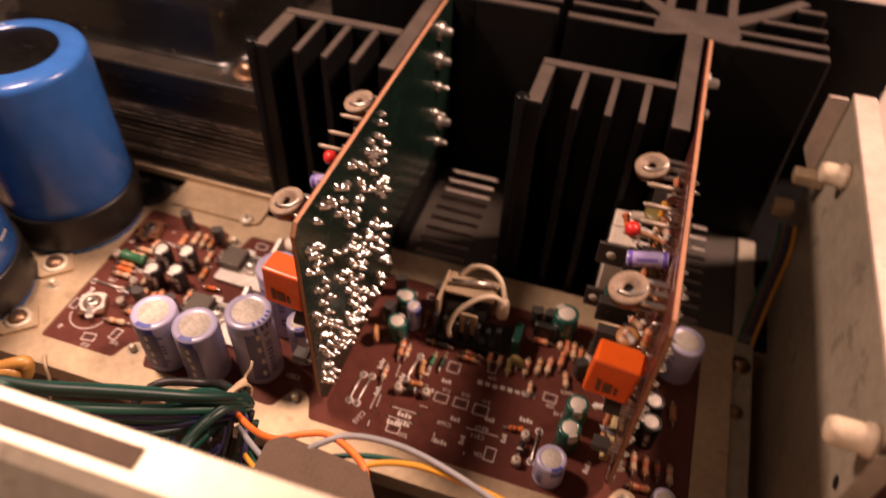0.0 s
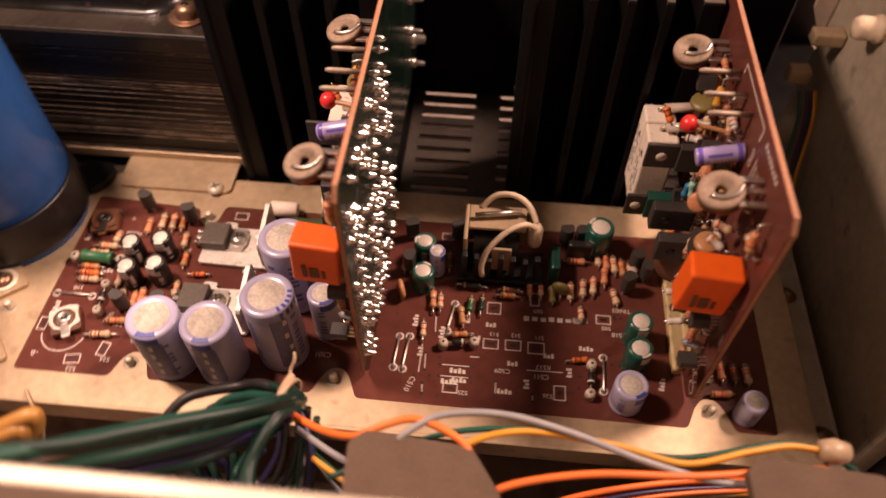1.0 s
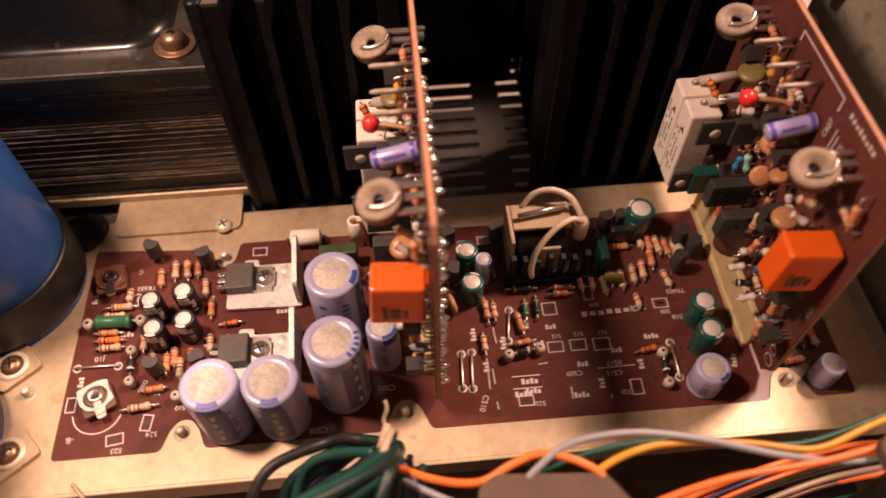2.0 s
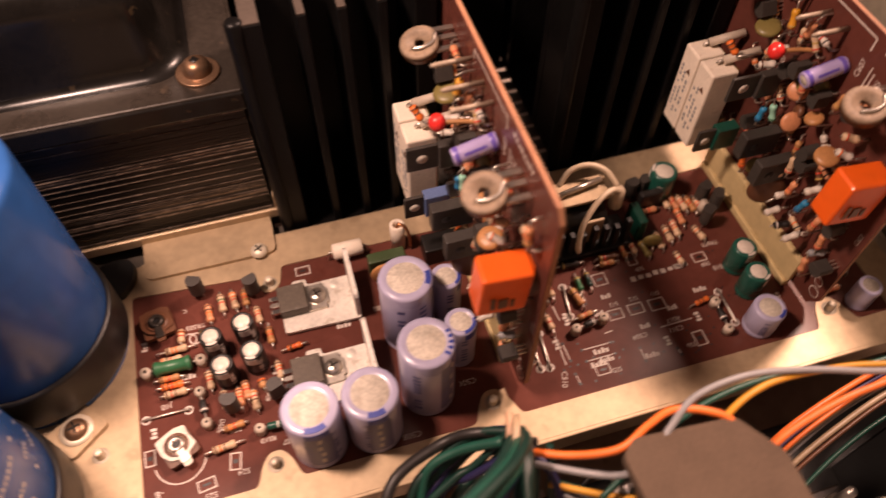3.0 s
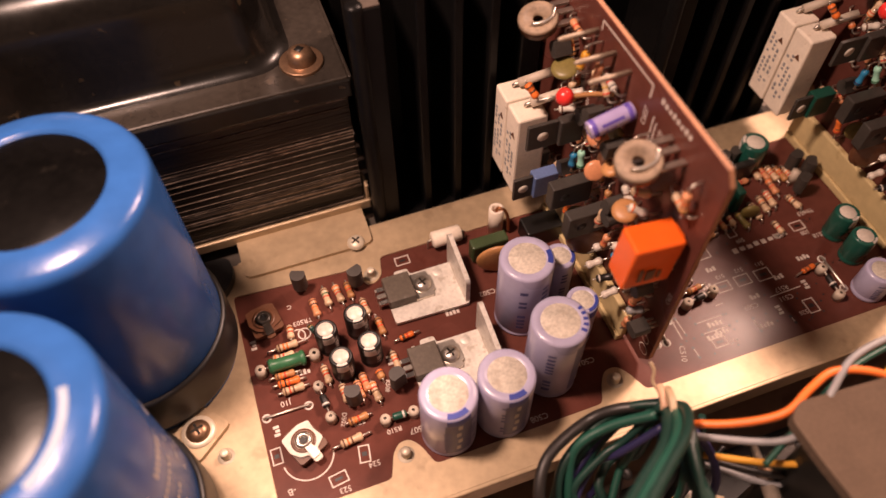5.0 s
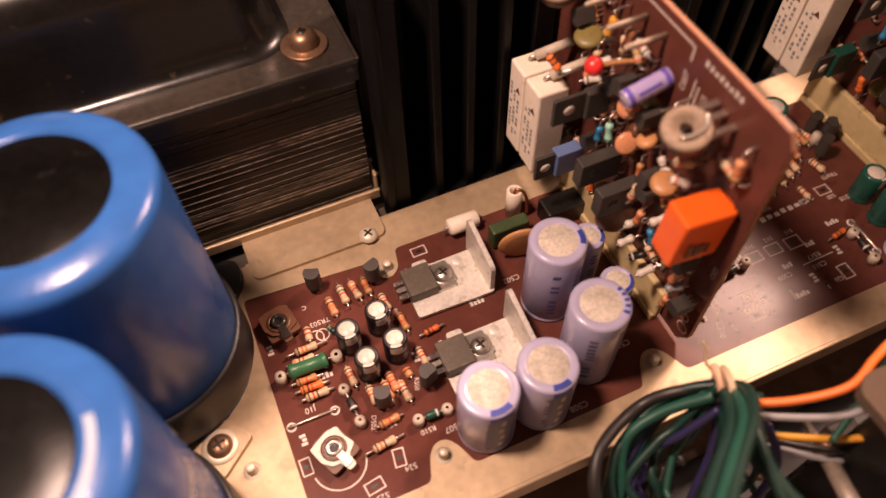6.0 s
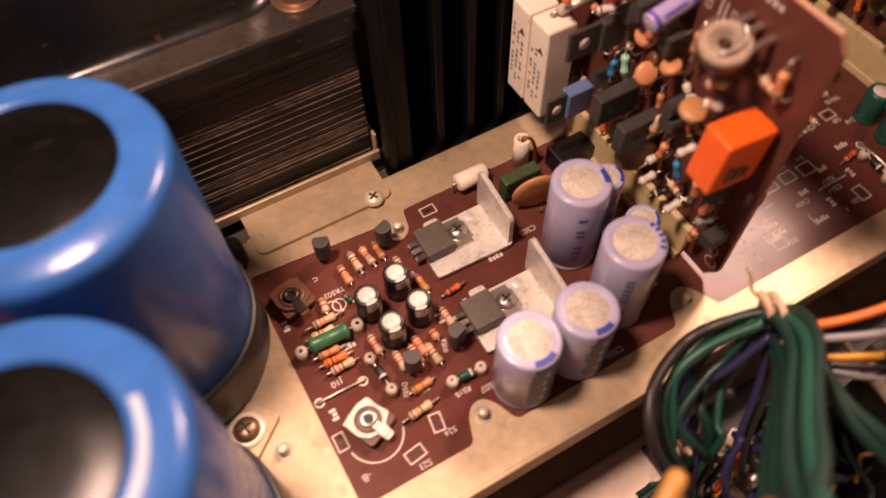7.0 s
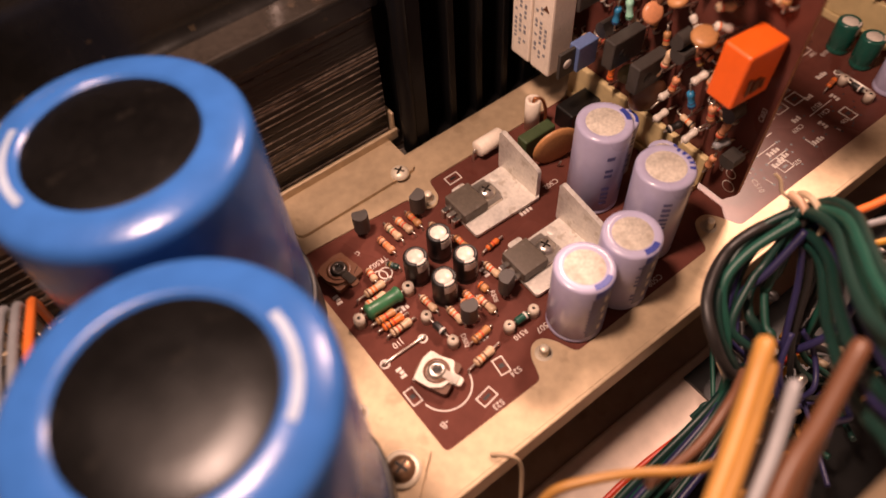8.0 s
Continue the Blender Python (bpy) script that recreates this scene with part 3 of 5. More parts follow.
def screw(m, r=3.0, h=1.9, washer=0.0, material=None, name="screw", label="bright round cross-head steel screw"):
    s = thing(name, label, "screw", m, "screws")
    mt = material or STEEL
    part("head", lathe(B(), [(0, h), (r * 0.45, h * 0.97), (r * 0.8, h * 0.75), (r, h * 0.3), (r, 0)], 24), mt, s)
    for k in (0, 1):
        part("slot", box(B(), -r * 0.55 if k == 0 else -r * 0.11, r * 0.55 if k == 0 else r * 0.11, -r * 0.11 if k == 0 else -r * 0.55, r * 0.11 if k == 0 else r * 0.55, h * 0.86, h * 1.0 + 0.002 * k), FRAME, s)
    if washer:
        part("washer", lathe(B(), [(r * 0.6, 0.02), (r * 0.6, 0.3), (washer, 0.3), (washer + 0.1, -0.35)], 24), RAILTOP, s, "pale plated washer")
    return s


def power_transistor(x, y):
    b = thing("bracket_heat_sink", "bent aluminium angle heat sink lying on the board", "heat sink", at(x, y), "angle heat sinks")
    part("base_plate", prism(B(), rounded([(-13, -10.5), (12.6, -11.2), (12.6, 6.5), (-3, 6.5), (-3, 9), (-8, 9), (-8, 6), (-13, 6)], 1.0), 0.8, 2.0), ALU, b)
    part("upright", upright_plate(), ALU, b)
    part("tab", box(B(), 9.4, 11.2, -3, 3, 0, 0.8), ALU, b)
    part("dimple", lathe(B(), [(0, 2.25), (1.2, 2.2), (1.7, 2.0)], 18, Matrix.Translation((6.2, 4.2, 0))), ALU, b)
    part("corner_tab", box(B(), -11.4, -10.2, 3.2, 6.4, 2.05, 4.6, 0.25), ALU, b)
    t = thing("power_transistor", "grey moulded power transistor screwed to its heat sink", "transistor", at(x - 8.4, y + 0.2, 2.05), "power transistors")
    part("body", box(B(), -4.8, 4.6, -5.1, 5.1, 0.1, 4.3, 0.35), WEATHERED, t)
    part("tab", prism(B(), rounded([(4.0, -5), (10.8, -5), (10.8, -3), (11.6, -3), (11.6, 3), (10.8, 3), (10.8, 5), (4.0, 5)], 0.5), 0.0, 1.2), STEEL, t, "tinned metal tab")
    for k in (-2.54, 0, 2.54):
        part("leg", box(B(), -7.4, -4.7, k - 0.85, k + 0.85, 1.2, 1.8, 0.15), TIN if k else STEEL, t)
        part("leg_foot", box(B(), -7.9, -7.3, k - 0.6, k + 0.6, -2.0, 1.7, 0.1), STEEL, t)
    screw(at(x - 0.4, y + 0.2, 3.3, 20), 3.0, 1.9, 0)
    return b


def upright_plate():
    bm = prism(B(), rounded([(-9.4, 0.8), (9.0, 0.8), (9.0, 13), (8.2, 14.2), (-8.4, 17.5), (-9.4, 16.5)], 0.8), 0, 1.5)
    bm.transform(Matrix(((0, 0, 1, 11.2), (1, 0, 0, -1.5), (0, 1, 0, 0), (0, 0, 0, 1))))
    for v in bm.verts:
        v.co.y = -(v.co.y + 1.5) - 1.5
    bmesh.ops.recalc_face_normals(bm, faces=bm.faces[:])
    return bm


def disc_capacitor(p, normal, r, color, foot, label="flat round ceramic disc capacitor"):
    c = thing("disc_capacitor", "%s %s" % (color, label), "capacitor", None, "disc capacitors")
    m = Matrix.Translation(p) @ Vector(normal).to_track_quat("Z", "Y").to_matrix().to_4x4()
    part("disc", lathe(B(), [(0, -1.1), (r * 0.7, -1.0), (r * 0.94, -0.6), (r, 0), (r * 0.94, 0.6), (r * 0.7, 1.0), (0, 1.1)], 24, m), PAINT[color], c)
    for s in (-1, 1):
        part("lead", tube(B(), [Vector(p) + Vector((0, s * r * 0.4, -r * 0.6)), Vector(foot) + Vector((0, s * 2.2, 0))], 0.32, 6, 1), STEEL, c)
    return c


def link(x0, y0, x1, y1):
    w = thing("wire_link", "bare tinned wire link between two printed rings", "wire link", None, "wire links")
    part("wire", tube(B(), [(x0, y0, 0), (x0, y0, 0.7), (x1, y1, 0.7), (x1, y1, 0)], 0.4, 6, 2), STEEL, w)
    for x, y in ((x0, y0), (x1, y1)):
        part("ring", lathe(B(), [(0.9, 0.03), (1.5, 0.05), (1.5, 0.0)], 18, Matrix.Translation((x, y, 0))), PRINT, w)
    return w


def bead_diode(p, q, body="black"):
    """A glass diode between two white beads."""
    m, span = frame_between(p, q)
    d = thing("diode", "%s diode held between two pale sleeves" % ("small green" if body == "jade" else "black glass"), "diode", m, "diodes")
    rot = Matrix.Rotation(R90, 4, "Y")
    part("body", lathe(B(), [(0, -2.2), (1.0, -2.1), (1.15, -1.6), (1.15, 1.6), (1.0, 2.1), (0, 2.2)], 12, rot), PAINT[body], d)
    part("cathode_band", lathe(B(), [(1.18, 0.9), (1.19, 1.5)], 12, rot), PRINT, d)
    for s in (-1, 1):
        part("lead", tube(B(), [(s * 2, 0, 0), (s * span / 2, 0, 0), (s * (span / 2 + 0.2), 0, -1)], 0.32, 6, 3), STEEL, d)
        part("sleeve", lathe(B(), [(0.5, 1.0), (1.5, 0.9), (1.7, 0), (1.7, -p[2] + 0.1), (0.5, -p[2] + 0.1)], 14, Matrix.Translation((s * span / 2, 0, 0))), GLASS_WHITE, d)
    return d


# ---- left end of the main board ----
for x, y in ((43.8, 52.6), (43.8, 24.8)):
    power_transistor(x, y)
for (x, y), tt in zip(((4.7, 66.5), (22.8, 61.8), (25.0, 21.2), (10.8, 20.9)), (160, 200, 20, 170)):
    transistor_small(x, y, tt, h=7.0)
for x, y in ((8.3, 42.6), (18.6, 45.1), (10.5, 31.9), (20.1, 34.2)):
    electrolytic(at(x, y, 0, 35 + random.uniform(-12, 12)), 3.7, 11.6, BLACK, PAINT["white"], "small black electrolytic capacitor with scored pale top", (200, 260, PRINT), 3)
trimmer(at(-6.8, 13.2, 0, 25), True)
# dark copy: the reservoir capacitor's shadow is painted into this trimmer
trimmer(at(-9.6, 57.8, 0, 10), False)
lying(11.4, 65, 12.1, 55, "beige", ("brown", "green", "red"))
lying(15.2, 65, 16.6, 55, "beige", ("orange", "orange", "red"))
lying(6.8, 61.5, 7.5, 53, "salmon", ("brown", "black", "orange"))
lying(-11, 46.4, 1.8, 46.6, "beige", ("brown", "orange", "orange"))
lying(-12, 43.2, -1, 43, "beige", ("orange", "brown", "red"))
lying(-12, 34, -1.6, 33.8, "orange", ("brown", "black", "red"))
lying(-11, 31, -1, 31.2, "beige", ("brown", "red", "brown"))
lying(28.4, 36.4, 37, 37.3, "orange", ("brown", "brown", "red"), length=5, d=2)
lying(17.1, 26, 18.2, 17.4, "beige", ("orange", "red", "brown"))
lying(15.1, 29.5, 15.8, 22.2, "salmon", ("brown", "orange", "red"))
lying(0.6, 8.6, 12.6, 9.8, "beige", ("brown", "orange", "brown"))
resistor((-14.5, 40.2, 3.2), (3.0, 39.8, 3.2), "green", (), 12, 5.0)
for x in (-14.3, 3.0):
    solid("lead_sleeve", lathe(B(), [(0.6, 3.9), (1.7, 3.8), (1.8, 0), (0.6, 0)], 14), GLASS_WHITE, "pale fibre sleeve on a resistor lead", "sleeve", at(x, 40.0), "lead sleeves")
bead_diode((1.5, 29.0, 2.6), (2.6, 18.0, 2.6))
bead_diode((17.8, 11.6, 2.6), (26.6, 11.3, 2.6), "jade")
lying(3.4, 52.0, 5.6, 47.6, "darkgreen", ("gold", "brown"), length=4, d=1.9)
link(-16.0, 25.2, -3.0, 25.0)
LAVLABEL = "tall lavender electrolytic capacitor with blue polarity stripe"
electrolytic(at(34.9, 3.0, 0, 0), 8.2, 27, LAV, LAVTOP, "lavender electrolytic capacitor with blue polarity stripe", (-112, -62, NAVY), 6)
electrolytic(at(52.0, 2.7, 0, 0), 8.2, 27, LAV, LAVTOP, "lavender electrolytic capacitor with blue polarity stripe", (-108, -66, NAVY), 6)
c = electrolytic(at(70.5, 9.8, 0, 0), 8.3, 34, LAV, LAVTOP, LAVLABEL, (-50, -42, NAVY), 12)
for a0 in (-34, -19, -4, 11):
    bm = B()
    rows = [[bm.verts.new((q * math.cos(radians(a0 + 2.6 * k)), q * math.sin(radians(a0 + 2.6 * k)), z)) for q, z in ((6.3, 34.02), (7.6, 33.95), (8.34, 33.0), (8.34, 30.5))] for k in range(4)]
    for u, w in zip(rows, rows[1:]):
        for j in range(3):
            bm.faces.new([u[j], u[j + 1], w[j + 1], w[j]])
    part("polarity_dash", bm, NAVY, c)
electrolytic(at(70.4, 32.6, 0, 0), 8.3, 33.3, LAV, LAVTOP, LAVLABEL, (-35, 5, NAVY), 8)
electrolytic(at(84.0, 19.8, 0, 0), 5.0, 22, LAV, LAVTOP, "slim lavender electrolytic capacitor between the tall ones", (-90, 0, NAVY), 5)
electrolytic(at(84.4, 36.8, 0, 0), 5.0, 22, LAV, LAVTOP, "slim lavender electrolytic capacitor between the tall ones", (-60, 20, NAVY), 5)
f = thing("ceramic_tube_resistor", "white ceramic tube resistor with dark ends", "resistor", at(57.5, 68.3, 4.2))
part("tube", lathe(B(), [(0, -5.4), (2.2, -5.4), (2.9, -4.9), (2.9, 4.9), (2.2, 5.4), (0, 5.4)], 20, Matrix.Rotation(R90, 4, "Y")), WHITE, f)
for s in (-1, 1):
    part("lead", tube(B(), [(s * 5, 0, 0), (s * 6.6, 0, 0), (s * 6.8, 0, -4.2)], 0.45, 6, 3), STEEL, f)
g = thing("film_capacitor", "moss green flat film capacitor", "capacitor", at(69.5, 58.5))
part("body", box(B(), -6.6, 6.6, -2.2, 2.2, 1.0, 9.5, 0.6), PAINT["moss"], g)
for s in (-5, 5):
    part("lead", rod(B(), (s, 0, 0), (s, 0, 1.2), 0.35, 6), STEEL, g)
disc_capacitor((70.5, 50.5, 8.2), (0.25, 1, 0.1), 8.2, "tan", (70.5, 50.5, 0), "large flat round ceramic disc capacitor")
v = thing("sleeved_post", "pale sleeved wire post beside the board edge", "wire post", at(75.8, 67.5))
part("sleeve", lathe(B(), [(1.5, 6), (1.5, 12.6), (2.0, 13.0), (2.7, 12.6), (2.6, 0), (1.2, 0)], 20), WHITE, v)
part("wire", tube(B(), [(0.2, 0, 1), (0.2, 0, 11.8), (0.9, -0.6, 13.2), (2.6, -1.8, 12.2), (3.6, -2.4, 8), (3.8, -2.6, 2)], 0.6, 7, 4), mat("copper_wire", (0.50, 0.22, 0.10), 0.3, 0.9, 0.1, 1.0), v)
solid("relay_block", box(B(), -7, 7, -4, 4, 0, 8.5, 0.6), BLACK, "small black plastic block on the board", "relay", at(90, 60))

# ---- right part of the main board ----
GREENCAP = mat("dark_green_sleeve", (0.012, 0.085, 0.062), 0.28, 0.0, 0.12, 2.0, coat=0.2)
for x, y, r, h in ((176.4, 63.2, 5.0, 13.5), (188.2, 25.0, 4.2, 12.5), (187.3, 14.8, 4.2, 12.5), (113.6, 53, 4.0, 11), (114.2, 40.5, 4.0, 10)):
    electrolytic(at(x, y, 0, random.uniform(0, 360)), r, h, GREENCAP, PAINT["white"], "dark green electrolytic capacitor with scored pale top", (150, 200, PRINT), 3)
electrolytic(at(183.8, 1.4, 0, 0), 5.3, 12.4, LAV, LAVTOP, "short lavender electrolytic capacitor near the board edge", (-80, -30, NAVY), 5)
electrolytic(at(118.6, 47.4), 2.8, 13, LAV, LAVTOP, "slim lavender electrolytic capacitor", (-60, 20, NAVY), 3)
electrolytic(at(221.3, 60.5), 7.0, 19, LAV, LAVTOP, "lavender electrolytic capacitor at the board's end", None, 5)
electrolytic(at(213.8, 35.0), 3.9, 13, BLACK, PAINT["white"], "small black electrolytic capacitor with scored pale top", (150, 200, PRINT), 3)
electrolytic(at(213.8, 26.0), 3.9, 13, BLACK, PAINT["white"], "small black electrolytic capacitor with scored pale top", (150, 200, PRINT), 3)
electrolytic(at(221.5, 0.0), 4.0, 11, LAV, LAVTOP, "short lavender electrolytic capacitor near the board edge", None, 4)
lying(166.8, 46.6, 166.6, 37.4, "beige", ("brown", "orange", "red"))
lying(171.4, 48.2, 171.0, 39.4, "beige", ("brown", "orange", "brown"))
lying(175.2, 49.9, 174.6, 40.6, "beige", ("red", "red", "orange"))
lying(179.4, 55, 178.7, 44.7, "salmon", ("orange", "brown", "red"))
for k in range(5):
    lying(176.5 + 2.9 * k, 62.5 - 1.2 * k, 177.2 + 2.9 * k, 53.6 - 1.5 * k, ("beige", "salmon", "beige", "tan", "beige")[k], ("brown", "orange", "red"))
lying(181.5, 44.5, 183, 37.5, "beige", ("brown", "orange", "brown"))
lying(163.8, 55.5, 173.8, 55.7, "salmon", ("brown", "black", "red"))
lying(164.8, 13.8, 174.2, 15.4, "orange", ("brown", "red", "brown"), length=5.5, d=2)
lying(117.9, 39.5, 118.8, 28.6, "salmon", ("orange", "white", "brown"))
lying(135.8, 38.5, 135.2, 29, "darkgreen", ("gold", "brown"), length=6, d=2)
lying(128, 33, 129.8, 23.4, "tan", ("gold", "brown"), length=7, d=2.6)
for k in range(4):
    x = 211 + 4.2 * k
    lying(x, 20 - k * 0.6, x + 0.6, 10.5, ("beige", "salmon", "brown", "beige")[k], ("brown", "orange", "red"))
lying(207, 50, 216, 49, "beige", ("brown", "orange", "red"))
lying(222, 45, 223, 34, "tan", ("brown", "gold"), length=7, d=3)
lying(210, 6, 219, 6.6, "salmon", ("brown", "orange", "red"))
link(177.5, 17.0, 177.2, 4.6)
link(108.4, 19, 107.7, 7)
link(111.8, 19.3, 110.8, 6.6)
link(126.2, 34.0, 124.4, 22.5)
bead_diode((123.6, 16.2, 2.8), (134.0, 17.6, 2.8))
bead_diode((173.2, 12.6, 2.8), (172.4, 2.0, 2.8))
for x, y, tt in ((186.5, 44.6, 30), (193.6, 50.5, 60), (190.2, 55.5, 200), (170.5, 64, 10), (165, 64.5, 190)):
    transistor_small(x, y, tt, h=7.0)
solid("lead_sleeve", lathe(B(), [(0, 6), (1.6, 5.8), (1.8, 0), (0, 0)], 12), GLASS_WHITE, "pale sleeve over a wire joint", "sleeve", at(188.6, 50.6), "lead sleeves")

# relay with cream leads
rl = thing("relay", "open relay with tan frame and looping cream wires", "relay", at(141, 53))
part("base", box(B(), -15, 16, -10, 4, 0, 3, 0.5), BLACK, rl)
for k in range(7):
    part("contact_post", box(B(), -13.5 + 4.2 * k, -11.6 + 4.2 * k, -9, -6.5, 3, 15 - (k % 3), 0.3), BLACK, rl)
part("coil", lathe(B(), [(0, -8), (6, -8), (6, 8), (0, 8)], 20, Matrix.Translation((-2, 1, 11)) @ Matrix.Rotation(R90, 4, "Y")), BLACK, rl)
part("yoke", box(B(), -12, 8, -0.5, 10, 19.5, 20.9, 0.4), ZINC, rl, "tan metal yoke")
part("armature", box(B(), -3.5, 3.5, -6.6, -5.4, 5, 17, 0.4), ZINC, rl)
part("terminal", lathe(B(), [(0, 12), (2.3, 12), (2.5, 13), (2.5, 20), (1.8, 21.5), (0, 21.8)], 14, Matrix.Translation((11.5, 1.5, 0))), CREAM, rl, "cream sleeved terminal")
part("yoke_back", box(B(), -12, 10, 9, 10.4, 2, 19.4, 0.4), ZINC, rl)
part("yoke_end", box(B(), -13.4, -12.1, -6, 10, 3.0, 20.9, 0.3), ZINC, rl)
part("spring", rod(B(), (-10, 3.5, 22.6), (6, 6.0, 23.2), 1.0, 10), STEEL, rl, "coiled steel spring")
for pts in ([(-8, 9, 20.5), (-3.5, 11, 25), (3, 10.6, 26.4), (8.5, 7.5, 25), (11.5, 3, 21)], [(-6, -10, 6), (-6.6, -9.4, 11), (-4.4, -6.6, 17.5), (1.5, -2.6, 22.4), (7.5, 0, 23.6), (11.2, 0.5, 21)]):
    part("lead_wire", tube(B(), pts, 1.05, 8, 6), CREAM, rl, "cream insulated wire")
for x, y, tt in ((108, 62, 20), (125, 63, 200), (131, 66.5, 150), (109, 47, 80)):
    transistor_small(x, y, tt, h=7.0)
lying(106.5, 54, 106.8, 45, "tan", ("brown", "gold"))
lying(122.5, 56, 123, 47, "brown", ("gold", "red"))
lying(126, 41.5, 137, 41.0, "black", ("gold",))
lying(141, 40.6, 150, 40.2, "brown", ("gold", "red"))
lying(160, 44, 160.4, 36, "olive", ("gold",))
disc_capacitor((107, 36, 4), (1, 0.3, 0.1), 3.6, "tan", (107, 36, 0))
disc_capacitor((163, 41, 4.4), (0.3, 1, 0.1), 3.4, "olive", (163, 41, 0))
solid("film_capacitor", box(B(), -1.6, 1.6, -5, 5, 0.0, 11, 0.7), PAINT["jade"], "upright green film capacitor beside the relay", "capacitor", at(160.5, 50))
solid("film_capacitor", box(B(), -4.5, 4.5, -1.5, 1.5, 0.0, 9, 0.7), PAINT["black"], "upright black film capacitor beside the relay", "capacitor", at(170, 58.5))

# the crowd of small parts beside the upright board
for x0, y0, x1, y1, c in ((116, 26, 116.4, 17, "beige"), (120.8, 38, 121.2, 29, "beige"), (131.8, 37.5, 131.4, 28.5, "green"), (140, 38.2, 149, 38.0, "tan"), (124, 20, 133.5, 21.4, "tan"), (170, 36, 170.4, 30, "beige"), (152, 45, 152.3, 38, "tan"), (156, 45.5, 156.3, 38.5, "beige")):
    lying(x0, y0, x1, y1, c, ("brown", "orange", "red") if c in ("beige", "tan") else ("gold", "brown"), length=5.6, d=2.2)

for k in range(16):
    y, z = 22 + 8.2 * k, (62, 50, 66, 44)[k % 4]
    resistor((282.2, y - 4, z), (282.2, y + 4, z + (3 if k % 3 else -3)), ("beige", "salmon", "white", "orange")[k % 4], ("brown", "red", "gold"), 6, 2.6, drop=1.8, where="the side board")
for k in range(4):
    electrolytic(Matrix.Translation((0.284, 0.030 + 0.031 * k, 0.056 - 0.008 * (k % 2))) @ pose(0, 0, 0, 0, -90, 0), 3.6, 10, LAV if k % 2 else BLACK, PAINT["white"], "small electrolytic capacitor standing off the side board", (150, 200, PRINT), 2)

# more small parts round the black capacitors
for x0, y0, x1, y1, c in ((19.4, 64.5, 19.9, 55.5, "tan"), (8.2, 28.6, 8.8, 20.2, "beige"), (12.9, 28.2, 13.4, 19.6, "salmon"), (20.4, 28.6, 21.0, 24.6, "tan"), (26.2, 34.0, 27.0, 25.6, "beige"), (4.4, 36.6, 5.2, 28.2, "beige"), (25.4, 47.5, 26.0, 38.8, "tan"), (-12.5, 36.8, -2.5, 36.6, "tan"), (22.6, 56, 23.4, 48, "beige"), (6.0, 14.6, 14.5, 15.4, "tan"), (-2.4, 53.8, -2.8, 48.2, "beige")):
    lying(x0, y0, x1, y1, c, ("brown", "orange", "red"), length=6.4, d=2.4)


# ---- the two upright amplifier boards ----
YELLOW = mat("yellowed_insulating_sheet", (0.58, 0.46, 0.235), 0.55, 0.0, 0.12, 4.0, 0.1, 1.0, spots=0.2, spot_color=(0.36, 0.24, 0.09))
TRACK = mat("dusty_trimmer_track", (0.23, 0.165, 0.11), 0.6, 0.0, 0.3, 1.0, 0.2, 0.5, spots=0.5, spot_color=(0.12, 0.08, 0.05))
DUSTY = mat("dusty_tarnished_tin", (0.34, 0.27, 0.20), 0.5, 0.3, 0.2, 1.0, 0.15, 0.5)
DEEPVIOLET = mat("deep_violet_print", (0.13, 0.09, 0.42), 0.3, 0.0, 0.1, 1.0)
VIOLETSLEEVE = mat("violet_sleeve", (0.40, 0.34, 0.60), 0.26, 0.0, 0.08, 3.0, 0.03, 1.0, coat=0.25)
JOINTS = []
jr = random.Random(5)
for _ in range(420):
    y, z = jr.uniform(3, 69), jr.uniform(7, 88)
    if jr.random() < 0.25:
        y, z = jr.uniform(6, 40), jr.uniform(8, 45)
    if all((y - a) ** 2 + (z - b) ** 2 > 6.5 for a, b in JOINTS) and (math.sin(y * 0.23) + math.cos(z * 0.19 + y * 0.1)) > -0.85 and z < 90 - max(0, 8 - y):
        JOINTS.append((y, z))
JOINTS = JOINTS[:190]


